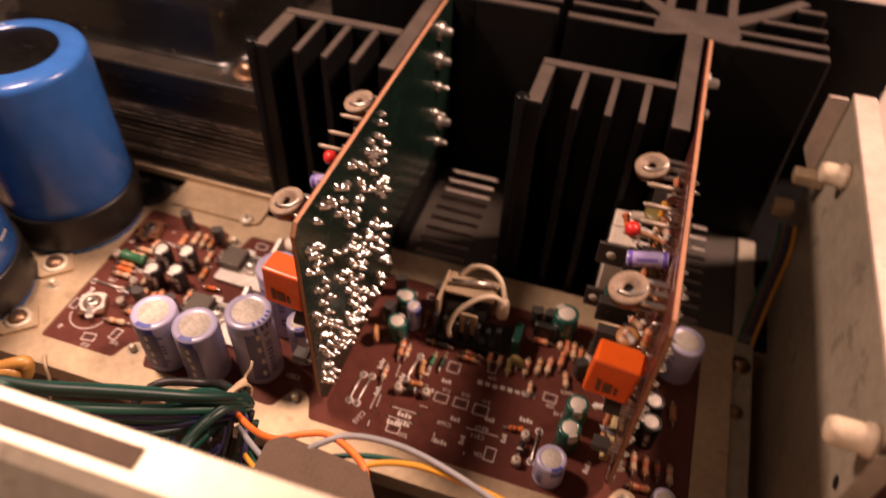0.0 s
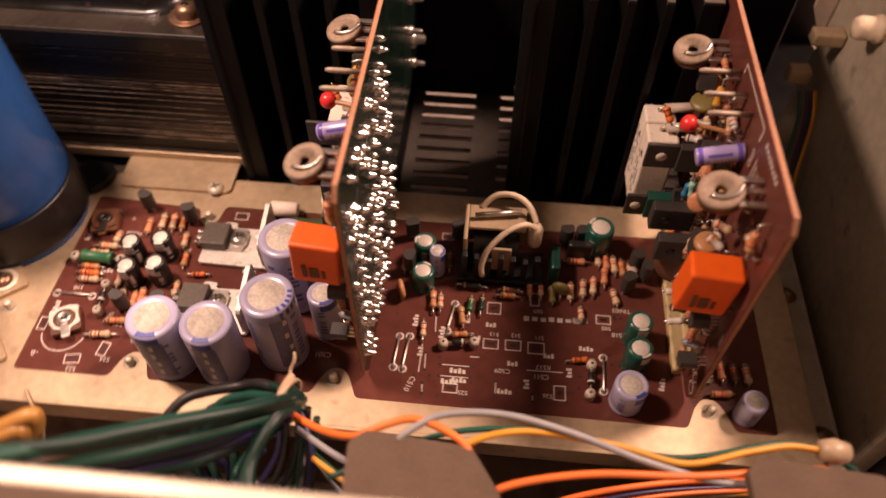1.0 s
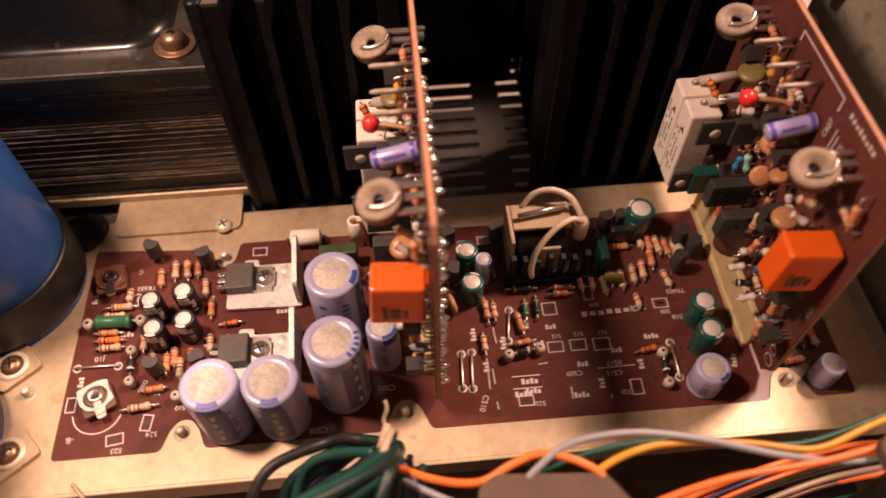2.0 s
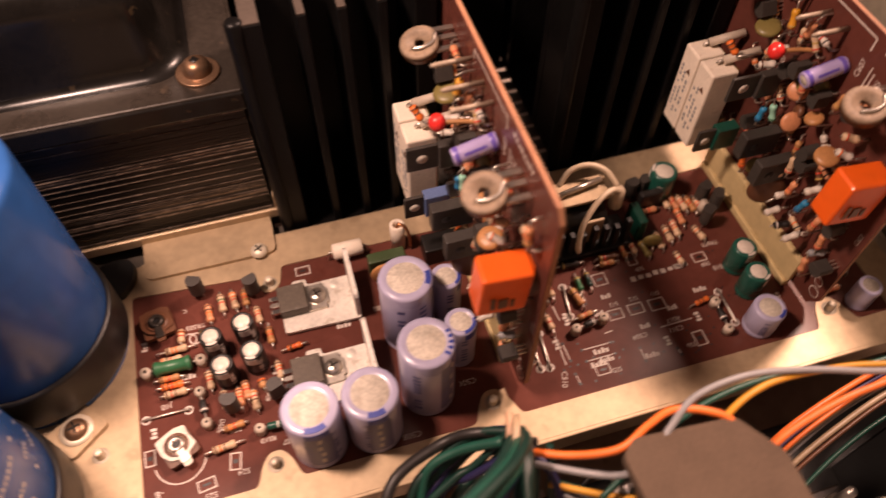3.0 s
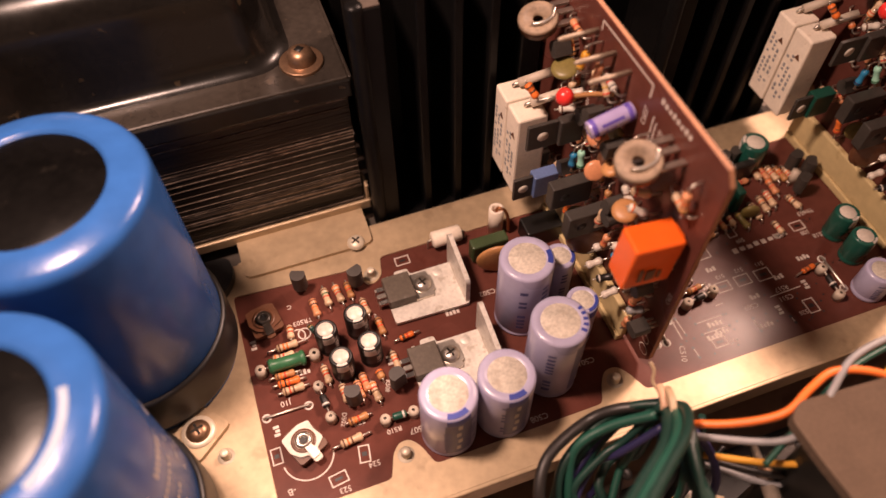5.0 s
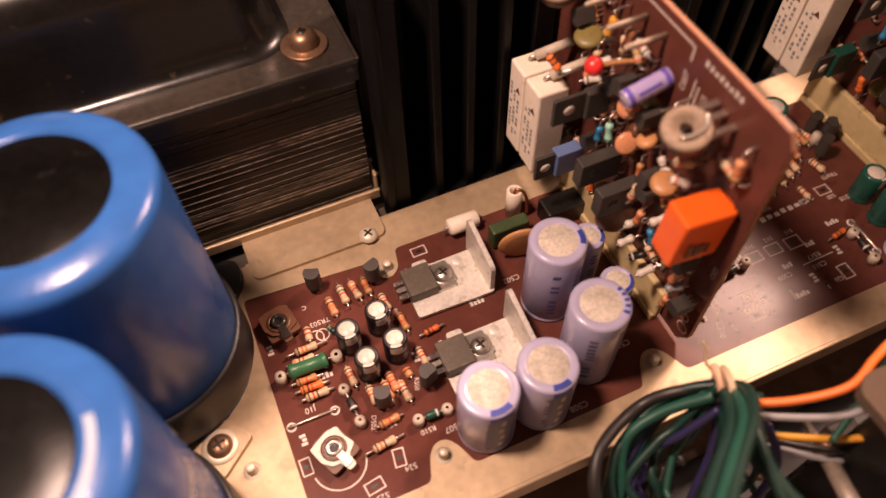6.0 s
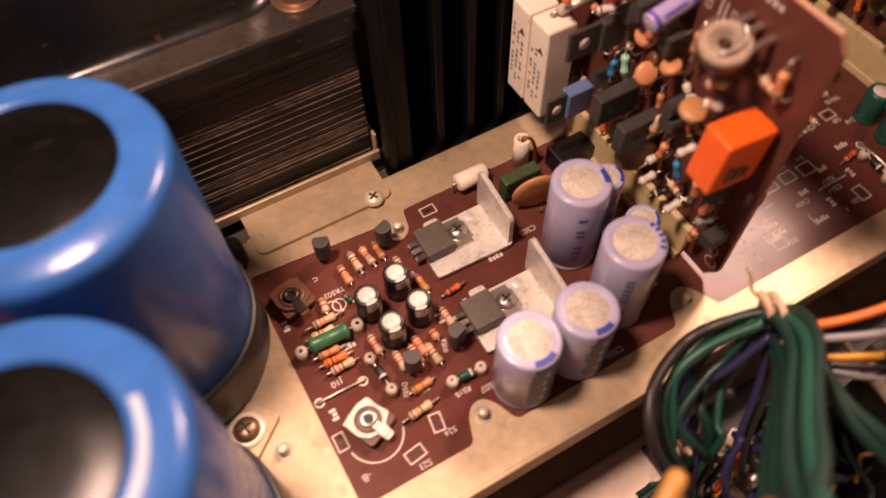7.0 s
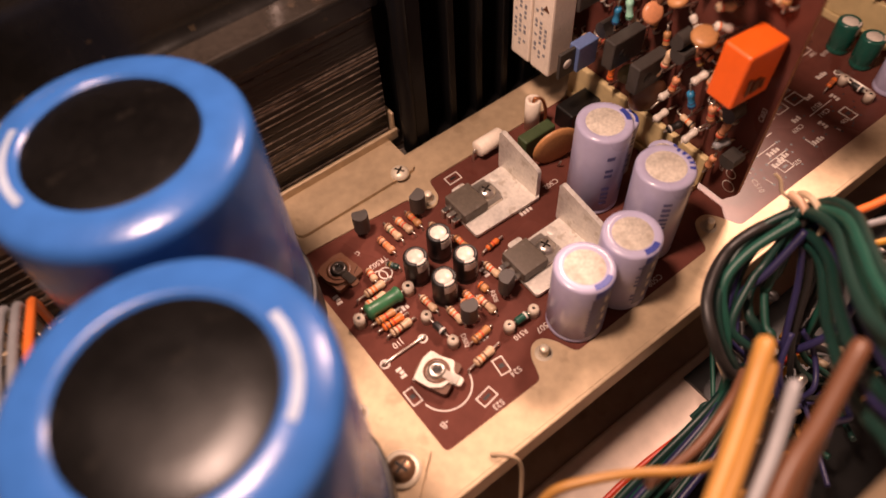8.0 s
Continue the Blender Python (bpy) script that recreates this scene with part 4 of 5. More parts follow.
def amp_board(dx, chip, chip_name):
    n = "the upright board"
    X = 98.7 + dx
    b = thing("amplifier_board", "upright brown amplifier board, dark green solder side", "circuit board", None, "amplifier boards")
    outline = [(0.5, 8), (4, 2.5), (71, 2.5), (71, 20), (74, 24), (146, 24), (146, 92.5), (3, 92.5), (0.5, 89)]
    to_x = lambda x: Matrix(((0, 0, 1, x), (1, 0, 0, 0), (0, 1, 0, 0), (0, 0, 0, 1)))  # noqa: E731
    for name, x0, x1, mt, lab in (("component_face", X, X + 0.25, PCB, ""), ("core", X + 0.25, X + 1.5, PCBEDGE, "raw brown board edge"), ("solder_face", X + 1.5, X + 1.7, SOLDERSIDE, "dark green solder side")):
        bm = prism(B(), outline, x0, x1)
        bm.transform(to_x(0))
        bmesh.ops.recalc_face_normals(bm, faces=bm.faces[:])
        part(name, bm, mt, b, lab)
    rot = to_x(0)
    for y, z in JOINTS:
        k = int(y * 7 + z * 3) % 3
        me = shared(("solder_joint", k), lambda k=k: lathe(B(), [(1.35 + 0.15 * k, 0), (1.15, 0.5), (0.85, 1.2 + 0.2 * k), (0.45, 1.8 + 0.4 * k), (0, 2.1 + 0.5 * k)], 10, rot), TIN)
        part("solder_joint", me, None, b, m=Matrix.Translation(((X + 1.7) / 1000, y / 1000, z / 1000)))
    for y, z, r in ((129, 71, 2.2), (132, 38.6, 2.2), (128, 59, 1.2), (124, 48, 1.2), (128, 30, 1.2), (130, 84, 2.2)):
        part("standing_screw", lathe(B(), [(r * 1.7, 0), (r * 1.7, 1.6), (r, 1.7), (r * 0.8, 5), (0, 5.4)], 14, Matrix.Translation((X + 1.7, y, z)) @ rot), STEEL, b, "protruding screw end with nut")
    s = thing("insulating_strip", "yellowed insulating strip along the foot of the upright board", "strip", None, "insulating strips")
    part("sheet", box(B(), 96.4 + dx, 98.6 + dx, 12.5, 72, 3.0, 15.0, 0.5), YELLOW, s)
    part("foot", box(B(), 95.6 + dx, 98.6 + dx, 13, 71.5, 0.0, 2.95, 0.4), YELLOW, s)

    # trimmers, pins, lamp
    for y, z in ((75.6, 82.4), (18.5, 83.4)):
        t = thing("trimmer", "round cream trimmer sticking out of the upright board", "trimmer", None, "board trimmers")
        mm = Matrix.Translation((87.8 + dx, y, z)) @ Matrix.Rotation(radians(-14), 4, "Y") @ Matrix.Rotation(radians(10), 4, "X")
        part("ring", lathe(B(), [(1.5, -0.8), (5.3, -0.9), (5.7, -0.3), (5.6, 0.4), (5.2, 0.7), (3.4, 0.7), (3.2, 0.3), (1.6, 0.4), (1.5, -0.8)], 30, mm), TRACK, t)
        part("underside", lathe(B(), [(5.4, -1.0), (5.6, -2.4), (2.0, -2.6)], 24, mm), PAINT["brown"], t)
        bm = tube(B(), [(-2.5, -1.5, 0.7), (0.5, -2.6, 0.9), (3.5, -2.0, 0.8), (5.2, 0.6, 0.8)], 0.6, 6, 3)
        bm.transform(mm)
        part("wiper", bm, STEEL, t)
        for q in (-3.2, 0.6, 3.6):
            part("lug", box(B(), 91.8 + dx, X, y + q - 0.9, y + q + 0.9, z - 0.8 + 0.2 * q, z + 0.2 + 0.2 * q, 0.2), STEEL, t)
    for y, z in ((61.7, 85.8), (51.8, 85.9), (43.9, 86.0)):
        p = thing("terminal_pin", "long dull tan terminal pin in the upright board", "pin", None, "terminal pins")
        part("pin", lathe(B(), [(0, 0), (0.75, 0), (0.8, 10.2), (0.5, 11.6), (0, 11.8)], 12, Matrix.Translation((X, y, z)) @ Matrix.Rotation(-R90, 4, "Y")), DUSTY, p)
    l = thing("indicator_lamp", "round red component on a brown sleeved lead", "lamp", None, "red components")
    part("bulb", lathe(B(), [(0, -2.5), (1.5, -2.1), (2.4, -0.9), (2.5, 0.4), (1.9, 1.8), (0, 2.6)], 18, Matrix.Translation((86.3 + dx, 52.6, 74))), mat("red_resin", (0.75, 0.035, 0.03), 0.25, 0.0, 0.06, 2.0, coat=0.3) if "red_resin" not in bpy.data.materials else bpy.data.materials["red_resin"], l)
    part("lead", tube(B(), [(88 + dx, 52.2, 74), (93 + dx, 50.5, 74.6), (X, 48.5, 74.4)], 0.7, 7, 4), PAINT["tan"], l)
    # two white cement resistors
    for y in (80.6, 71.2):
        c = thing("cement_resistor", "tall white cement resistor beside the upright board", "resistor", None, "cement resistors")
        part("block", box(B(), 80.6 + dx, 90.6 + dx, y - 4.4, y + 4.4, 19.8, 53.0, 0.7), WHITE, c)
        part("inner_face", box(B(), 90.65 + dx, 90.9 + dx, y - 3.4, y + 3.4, 22, 52.5), PAINT["olive"], c)
        pr = random.Random(int(y))
        for col in (-1.9, 0.3, 2.4):
            z = 25.0 + abs(col)
            while z < (45 if col > 0 else 40):
                w = pr.uniform(0.7, 1.5)
                part("print_bar", box(B(), 80.45 + dx, 80.59 + dx, y + col - 0.5, y + col + 0.5, z, z + w), PAINT["grey"], c)
                z += w + pr.choice([0.7, 0.8, 2.6])
        part("print_mark", prism(B(), [(-1.3, 0), (1.3, 0), (0, 2.1)], 0, 0.14), PAINT["brown"], c, m=Matrix.Translation(((80.44 + dx) / 1000, (y - 1.4) / 1000, 0.044)) @ Matrix(((0, 0, 1, 0), (1, 0, 0, 0), (0, 1, 0, 0), (0, 0, 0, 1))))
        part("sleeve", rod(B(), (86.5 + dx, y + 0.5, 54.8), (X - 1.5, y - 2, 58.5), 1.5, 12), GLASS_WHITE, c, "pale lead sleeve")
        part("lead", tube(B(), [(85 + dx, y + 1, 53.4), (85.4 + dx, y + 0.8, 54.4), (86.8 + dx, y + 0.5, 54.8)], 0.6, 6, 3), STEEL, c)

    # flat power devices standing off the board
    def flat(name, x0, x1, y, z0, z1, paint, thick, label, hole=True, tab=0):
        f = thing(name, label, "transistor", None, "flat devices")
        part("body", box(B(), x0 + dx, x1 + dx, y, y + thick, z0, z1, 0.4), paint, f)
        if tab:
            part("tab", box(B(), x0 - tab + dx, x0 + dx, y + 1.2, y + 2.4, z0, z1, 0.3), CHARCOAL, f)
            part("hole", rod(B(), (x0 - tab * 0.5 + dx, y + 1.1, (z0 + z1) / 2), (x0 - tab * 0.5 + dx, y + 1.18, (z0 + z1) / 2), 1.7, 16), PAINT["white"], f, "light hole in the tab")
        elif hole:
            part("hole", rod(B(), (x0 + 4.4 + dx, y - 0.06, (z0 + z1) / 2), (x0 + 4.4 + dx, y + 0.02, (z0 + z1) / 2), 1.5, 16), BLACK, f)
        for k in (-2, 0, 2):
            part("leg", box(B(), x1 + dx - 0.1, X, y + thick / 2 - 0.25, y + thick / 2 + 0.25, (z0 + z1) / 2 + k - 0.3, (z0 + z1) / 2 + k + 0.3), STEEL, f)

    flat("driver_transistor", 87, 94.5, 53.0, 54, 63.4, CHARCOAL, 3.0, "black flat transistor with a bare holed tab", tab=9.5)
    flat("power_transistor", 82, 95, 43.2, 37.5, 47, CHARCOAL, 4.0, "grey flat moulded transistor on the upright board")
    flat("power_transistor", 83.6, 96, 34.2, 33.5, 43, CHARCOAL, 4.0, "grey flat moulded transistor on the upright board")
    flat(chip_name, 83.6, 92, 57.4, 26.5, 36, PAINT[chip], 4.2, "%s block-shaped transistor with a bare holed tab" % ("slate blue" if chip == "steelblue" else "green"), tab=6.5)

    # orange film capacitor
    o = thing("film_capacitor", "bright orange boxy film capacitor on the upright board", "capacitor", None, "orange capacitors")
    bm = box(B(), -6.8, 6.8, -4.3, 4.3, -8.2, 8.2, 0.9, 3)
    for v in bm.verts:
        v.co.y *= 1 + 0.012 * v.co.z / 8
        v.co.z += 0.05 * v.co.x
    bm.transform(Matrix.Translation((90.2 + dx, 8.3, 58.3)) @ Matrix.Rotation(radians(-4), 4, "Z") @ Matrix.Rotation(radians(4), 4, "Y"))
    part("body", bm, ORANGE, o)
    part("nib", box(B(), 95.0 + dx, 98.4 + dx, 5.6, 11, 62.6, 65.6, 0.9), ORANGE, o)
    for k, (x0, w) in enumerate(((86.2, 1.2), (88.2, 2.6), (91.5, 1.0))):
        part("print_bar", box(B(), x0 + dx, x0 + w + dx, 3.75 - 0.12 * k, 4.1 - 0.10 * k, 53.5, 58.5 - k), PAINT["brown"], o)
    for y in (6, 13):
        part("lead", rod(B(), (94 + dx, y, 52), (X, y, 50.5), 0.4, 6), STEEL, o)

    # purple-sleeved capacitor lying out from the board
    c = electrolytic(pose((98.5 + dx) / 1000, 0.0388, 0.0776, 0, -105, 0), 2.5, 12.6, VIOLETSLEEVE, LAVTOP, "small violet-sleeved electrolytic capacitor lying off the board", (100, 170, NAVY), 5)
    bm = B()
    for a0, a1 in ((112, 150), (172, 196)):
        rows = [[bm.verts.new((2.53 * math.cos(radians(a0 + (a1 - a0) * k / 4)), 2.53 * math.sin(radians(a0 + (a1 - a0) * k / 4)), z)) for z in (1.2, 12.0)] for k in range(5)]
        for u, w in zip(rows, rows[1:]):
            bm.faces.new([u[0], w[0], w[1], u[1]])
    part("side_stripe", bm, DEEPVIOLET, c, "violet stripe along the sleeve")
    for z0 in (0.6, 10.6):
        part("end_band", lathe(B(), [(2.5, z0), (2.545, z0 + 0.1), (2.545, z0 + 1.2), (2.5, z0 + 1.3)], 24), DEEPVIOLET, c)
    for a0 in (30, 80, 230, 300):
        bm = B()
        rows = [[bm.verts.new((2.54 * math.cos(radians(a0 + 6 * k)), 2.54 * math.sin(radians(a0 + 6 * k)), z)) for z in (3.2, 9.4)] for k in range(4)]
        for u, w in zip(rows, rows[1:]):
            bm.faces.new([u[0], w[0], w[1], u[1]])
        part("print_bar", bm, DEEPVIOLET, c)

    # discs
    disc_capacitor((93 + dx, 34.2, 62), (-0.3, 0.2, 1), 2.8, "tan", (X, 34, 60))
    disc_capacitor((92.5 + dx, 23.2, 57.2), (-0.2, -0.1, 1), 3.7, "tan", (X, 23, 56))
    disc_capacitor((91.5 + dx, 35.3, 28.5), (-0.4, -0.9, 0.1), 6.2, "brown", (X, 35, 27))
    disc_capacitor((93 + dx, 44.6, 29.5), (-0.5, -0.8, 0.1), 3.6, "olive", (X, 44, 28))
    disc_capacitor((93 + dx, 66, 71), (-0.2, -0.1, 1), 4.0, "olive", (X, 66, 70))
    disc_capacitor((95 + dx, 46, 62), (-0.6, -0.5, 0.6), 3.2, "salmon", (X, 46, 60))
    disc_capacitor((93 + dx, 41, 54), (-0.3, -0.8, 0.5), 3.2, "salmon", (X, 41, 53))
    # resistors standing on the board
    up = [(93, 53.2, 46, "blue", ("violet", "blue")), (93, 49, 50.5, "cyan", ("green",)), (93, 51.3, 25.5, "orange", ("red", "brown")), (93, 28.3, 36.5, "salmon", ("brown", "orange", "red")),
          (93, 14.2, 35.5, "salmon", ("brown", "brown", "red")), (93.5, 9.4, 32.5, "salmon", ("red", "brown")), (94, 9.8, 18.6, "salmon", ("brown",)), (93, 38.7, 30, "blue", ("violet", "cyan")),
          (93, 21.6, 35.5, "blue", ("violet", "violet")), (95.5, 7.6, 77.5, "salmon", ("gold", "brown", "orange")), (94, 59, 79, "yellow", ("gold",)), (94.5, 52, 80, "salmon", ("brown",)), (92, 32, 44, "beige", ("red", "brown")),
          (93, 17, 47, "beige", ("orange", "brown")), (93.5, 44, 66, "salmon", ("brown", "red")), (94, 30, 72, "tan", ("brown", "gold")), (94, 62, 66, "beige", ("orange", "red"))]
    for x, y, z, body, bands in up:
        a, e = jr2.uniform(-1.2, 1.2), jr2.uniform(-0.8, 0.8)
        r = resistor((x + dx + e, y - a, z - 5), (x + dx - e, y + a, z + 5), body, bands, 6.2, 2.4, where=n)
        for s, zz in ((-1, z - 5), (1, z + 5)):
            q = part("bent_lead", tube(B(), [(x + dx - s * e * -1, y + s * a, zz), (x + dx + 1.5, y + s * a, zz + s * 0.8), (X, y + s * a, zz + s * 0.6)], 0.32, 6, 3), STEEL, r)
            q.matrix_parent_inverse = r.matrix_basis.inverted()
    flatr = [(91, 21.4, 68, 95.5, 19.5, 67, "beige", ("red", "orange")), (90, 20.5, 63.5, 95, 17, 61.8, "white", ("orange", "red")), (88.5, 48.6, 34.8, 94, 48, 36, "white", ()), (88, 17.8, 24, 94, 17, 27, "white", ()),
             (89, 29.4, 23.6, 95, 29, 25, "white", ()), (90, 25.4, 21.4, 97, 23.6, 22.6, "black", ("white",)), (88, 58, 70, 95, 55, 71, "white", ()), (83, 70, 66, 86, 66, 61, "orange", ("brown", "red", "brown")),
             (90, 21.8, 43, 96, 20.5, 45, "white", ()), (88.5, 36.4, 35, 95, 34.6, 36.8, "beige", ("orange", "brown")), (88, 60, 62, 95, 57, 63.5, "white", ("brown",)), (91, 31, 30, 97, 30, 31.5, "white", ()), (92, 10, 26, 97.5, 8, 27, "grey", ())]
    for x0, y0, z0, x1, y1, z1, body, bands in flatr:
        r = resistor((x0 + dx, y0, z0), (x1 + dx, y1, z1), body, bands, 5.2, 2.5, where=n)
        q = part("bent_lead", tube(B(), [(x1 + dx, y1, z1), (X, y1 - 0.3, z1 - 0.4)], 0.32, 6, 1), STEEL, r)
        q.matrix_parent_inverse = r.matrix_basis.inverted()
    cl = random.Random(77)
    for k in range(34):
        y, z = cl.uniform(8, 72), cl.uniform(52, 82) if k % 2 else cl.uniform(22, 50)
        if abs(y - 9.6) < 9 and 46 < z < 70:
            y += 14
        dy, dz = cl.choice([(4, 0.6), (0.5, 4.2), (2.6, 2.8)])
        x = 96.4 + dx
        body = cl.choice(["beige", "salmon", "white", "tan", "brown", "beige"])
        r = resistor((x, y - dy, z - dz), (x, y + dy, z + dz), body, cl.sample(["brown", "red", "orange", "gold", "black"], 3), 5.4, 2.2, where=n)
        for sgn in (-1, 1):
            q = part("bent_lead", tube(B(), [(x, y + sgn * dy, z + sgn * dz), (x + 0.8, y + sgn * (dy + 0.8), z + sgn * dz), (X, y + sgn * (dy + 0.8), z + sgn * dz)], 0.32, 6, 2), STEEL, r)
            q.matrix_parent_inverse = r.matrix_basis.inverted()
    for k in range(4):
        y, z = cl.uniform(24, 70), cl.uniform(54, 78)
        disc_capacitor((95.5 + dx, y, z), (-1, cl.uniform(-0.5, 0.5), cl.uniform(-0.4, 0.6)), cl.uniform(1.7, 2.6), cl.choice(["tan", "olive", "brown", "salmon"]), (X, y, z - 1))
    # small transistors, legs into the board
    for y, z, tt in ((47.5, 69.5, 10), (51, 66.5, 40), (30, 52, 160), (8.6, 40.5, 200), (28.5, 48, 90), (70, 75, 30), (24, 74, 120), (36, 68, 0), (3.8, 26, 90), (56, 40, 30)):
        m = pose(X / 1000, y / 1000, z / 1000, 0, -90, 0) @ pose(0, 0, 0, 0, 0, tt)
        transistor_small(0, 0, 0, m=m, h=5.0)


jr2 = random.Random(11)
amp_board(0, "steelblue", "driver_block")
amp_board(104, "jade", "driver_block")


# ---- screws and studs on the tray ----
screw(at(27.2, 77.9, 2.0, 30), 3.1, 1.9, 0, RAILTOP, "screw", "gold plated pan-head screw in the foot plate")
for x, y in ((-35.7, 26.9), (-29.9, -2.5)):
    pl = solid("clamp_foot", prism(B(), rounded([(-7, -6), (7, -6), (7, 6), (-7, 6)], 1.5), 0, 1.6), ZINC, "dull plated clamp foot under a screw", "clamp", at(x, y, 0.55, 40), "clamp feet")
    screw(at(x, y, 2.6, 15), 3.6, 2.4, 5.0, BRONZED, "screw", "browned round cross-head screw with washer")
for x, y in ((20.5, 0.0), (89.0, 0.4), (210.5, 0.2), (28.6, 64.2), (-29.6, 17.5)):
    s = thing("tab_screw", "small dull screw tip coming up through the tray", "screw", at(x, y, 0.5), "tab screws")
    part("thread", lathe(B(), [(0, 3.3), (1.1, 3.2), (1.4, 2.8), (1.25, 2.5), (1.45, 2.2), (1.25, 1.9), (1.45, 1.6), (1.25, 1.3), (1.45, 1.0), (1.45, 0)], 14), RAILTOP, s)
    part("hole_rim", lathe(B(), [(1.4, 0.03), (2.5, 0.05), (2.6, 0.0)], 16), OLIVE, s)

# ---- printing on the main board ----
def outline_mark(x, y, w, h, turn=0.0, line=0.35, slot=True):
    bm = B()
    for x0, x1, y0, y1 in ((-w / 2, w / 2, -h / 2, -h / 2 + line), (-w / 2, w / 2, h / 2 - line, h / 2), (-w / 2, -w / 2 + line, -h / 2 + line, h / 2 - line), (w / 2 - line, w / 2, -h / 2 + line, h / 2 - line)):
        box(bm, x0, x1, y0, y1, 0.0, 0.03)
    o = part("printed_box", bm, PRINT, board, m=at(x, y, 0.01, turn))
    if slot:
        part("solder_slot", box(B(), -w * 0.22, w * 0.22, -h * 0.12, h * 0.12, 0.0, 0.05), BLACK, board, m=at(x, y, 0.01, turn))


def lettering(text, x, y, size=2.4, turn=180.0, onto=None, m=None):
    cu = bpy.data.curves.new("lettering", "FONT")
    cu.body, cu.size, cu.align_x, cu.align_y, cu.extrude = text, size / 1000, "CENTER", "CENTER", 0.00001
    tmp = bpy.data.objects.new("lettering", cu)
    me = bpy.data.meshes.new_from_object(tmp)
    bpy.data.objects.remove(tmp)
    me.materials.append(PRINT)
    ob = new("lettering", me)
    ob.parent = onto or board
    ob.matrix_basis = m if m is not None else at(x, y, 0.03, turn)
    return ob


for x, y, w, h, a in ((9, 4.6, 3.4, 5.4, -8), (0, 0, 5.4, 3.6, 8), (-15.6, 12.6, 3.2, 5.2, 0), (40.5, 66.5, 5.2, 3.6, 0), (139.6, 18.9, 5.4, 4, 0), (147.2, 19, 5.6, 4.2, 0), (155, 18.6, 5.8, 4.6, 0), (178.2, 32.2, 5.2, 3.8, 0),
                     (162.9, 2.6, 4, 5.4, 0), (127.2, 1.1, 5, 3.6, 0), (154.3, 38.4, 3.4, 5.6, 0), (140, 33.4, 5, 5, 0), (113, 62.5, 3, 4, 0), (121, 64, 4.4, 3.4, 0)):
    outline_mark(x, y, w, h, a)
for text, x, y, size in (("523", 1, -3.6, 2.4), ("524", 11.0, 0.8, 2.4), ("J10", -9.5, 28.2, 2.6), ("C507", 26.6, 6.4, 2.6), ("C508", 62.0, -2.6, 2.6), ("C501", 83.5, 9.5, 2.6), ("C502", 63.6, 44.2, 2.6), ("TR503", 2.0, 54.5, 2.4), ("511", 156, 22.8, 2.2), ("512", 148, 23.0, 2.2), ("513", 140.6, 22.8, 2.2),
                         ("508", 179, 28.8, 2.2), ("509", 155.5, 33.6, 2.2), ("C518", 183.4, 26.4, 2.4), ("TR603", 184.6, 36.5, 2.4), ("R517", 157.5, 11.6, 2.4), ("C511", 156.8, 8.0, 2.4), ("526", 159, 1.2, 2.2), ("C510", 113.8, 1.4, 2.6), ("525", 131.5, -0.2, 2.2), ("R510", 19.5, 8.6, 2.2), ("C509", 144, 9.0, 2.4), ("R508", 21.8, 23, 2.0), ("D502", 6.0, 17.0, 2.0), ("-B", -13.6, 1.0, 2.8), ("E", 25.4, 48.5, 2.2), ("C", -1.0, 61.5, 2.2)):
    lettering(text, x, y, size, 180 if text not in ("C510", "R508", "D502") else 250)
lettering("601", 0, 0, 2.2, 0, None, at(205.2, 8, 0.03, 250))
# a maker's mark: plain bars in its place
for k in range(8):
    part("maker_mark_bar", box(B(), -0.95, 0.95, -1.0 + 0.2 * (k % 2), 1.0 - 0.2 * (k % 3) + (0.5 if k == 7 else 0), 0, 0.03), PRINT, board, m=at(151.5 + 2.9 * k, 30.2 + 0.1 * k, 0.01))
for x0, y0, x1, y1 in ((152, 10, 164, 10.2), (120, 28, 120.4, 22), (116.5, 17, 116.3, 6), (133, 13.2, 136, 13.4)):
    m = at((x0 + x1) / 2, (y0 + y1) / 2, 0.01, math.degrees(math.atan2(y1 - y0, x1 - x0)))
    L = math.hypot(x1 - x0, y1 - y0)
    part("printed_line", box(B(), -L / 2, L / 2, -0.17, 0.17, 0, 0.03), PRINT, board, m=m)
for x, y, r in ((-6.8, 10.0, 7.6), (-0.6, 49.8, 2.4), (1.6, 50.0, 2.0)):
    bm = B()
    n = 26
    ring = [[bm.verts.new((q * math.cos(radians(180 + a)), q * math.sin(radians(180 + a)), 0.02)) for q in (r - 0.2, r + 0.2)] for a in (np.linspace(10, 170, n) if r > 5 else np.linspace(0, 360, n))]
    for u, w in zip(ring, ring[1:]):
        bm.faces.new([u[0], u[1], w[1], w[0]])
    part("printed_arc", bm, PRINT, board, m=at(x, y))
for x0, y0, x1, y1 in ((118.2, 7, 117.9, 13.5), (123.2, 9.5, 133.5, 9.5), (123.2, 5.3, 133.4, 5.3), (117.9, 2.1, 118.2, -1.6), (142, 4.9, 141.9, 0), (154, 1.3, 154.3, -1.2)):
    L = math.hypot(x1 - x0, y1 - y0)
    part("printed_line", box(B(), -L / 2, L / 2, -0.16, 0.16, 0, 0.03), PRINT, board, m=at((x0 + x1) / 2, (y0 + y1) / 2, 0.012, math.degrees(math.atan2(y1 - y0, x1 - x0))))
    for x, y in ((x0, y0), (x1, y1)):
        part("solder_hole", lathe(B(), [(0, 0.05), (0.55, 0.05)], 8), BLACK, board, m=at(x, y))
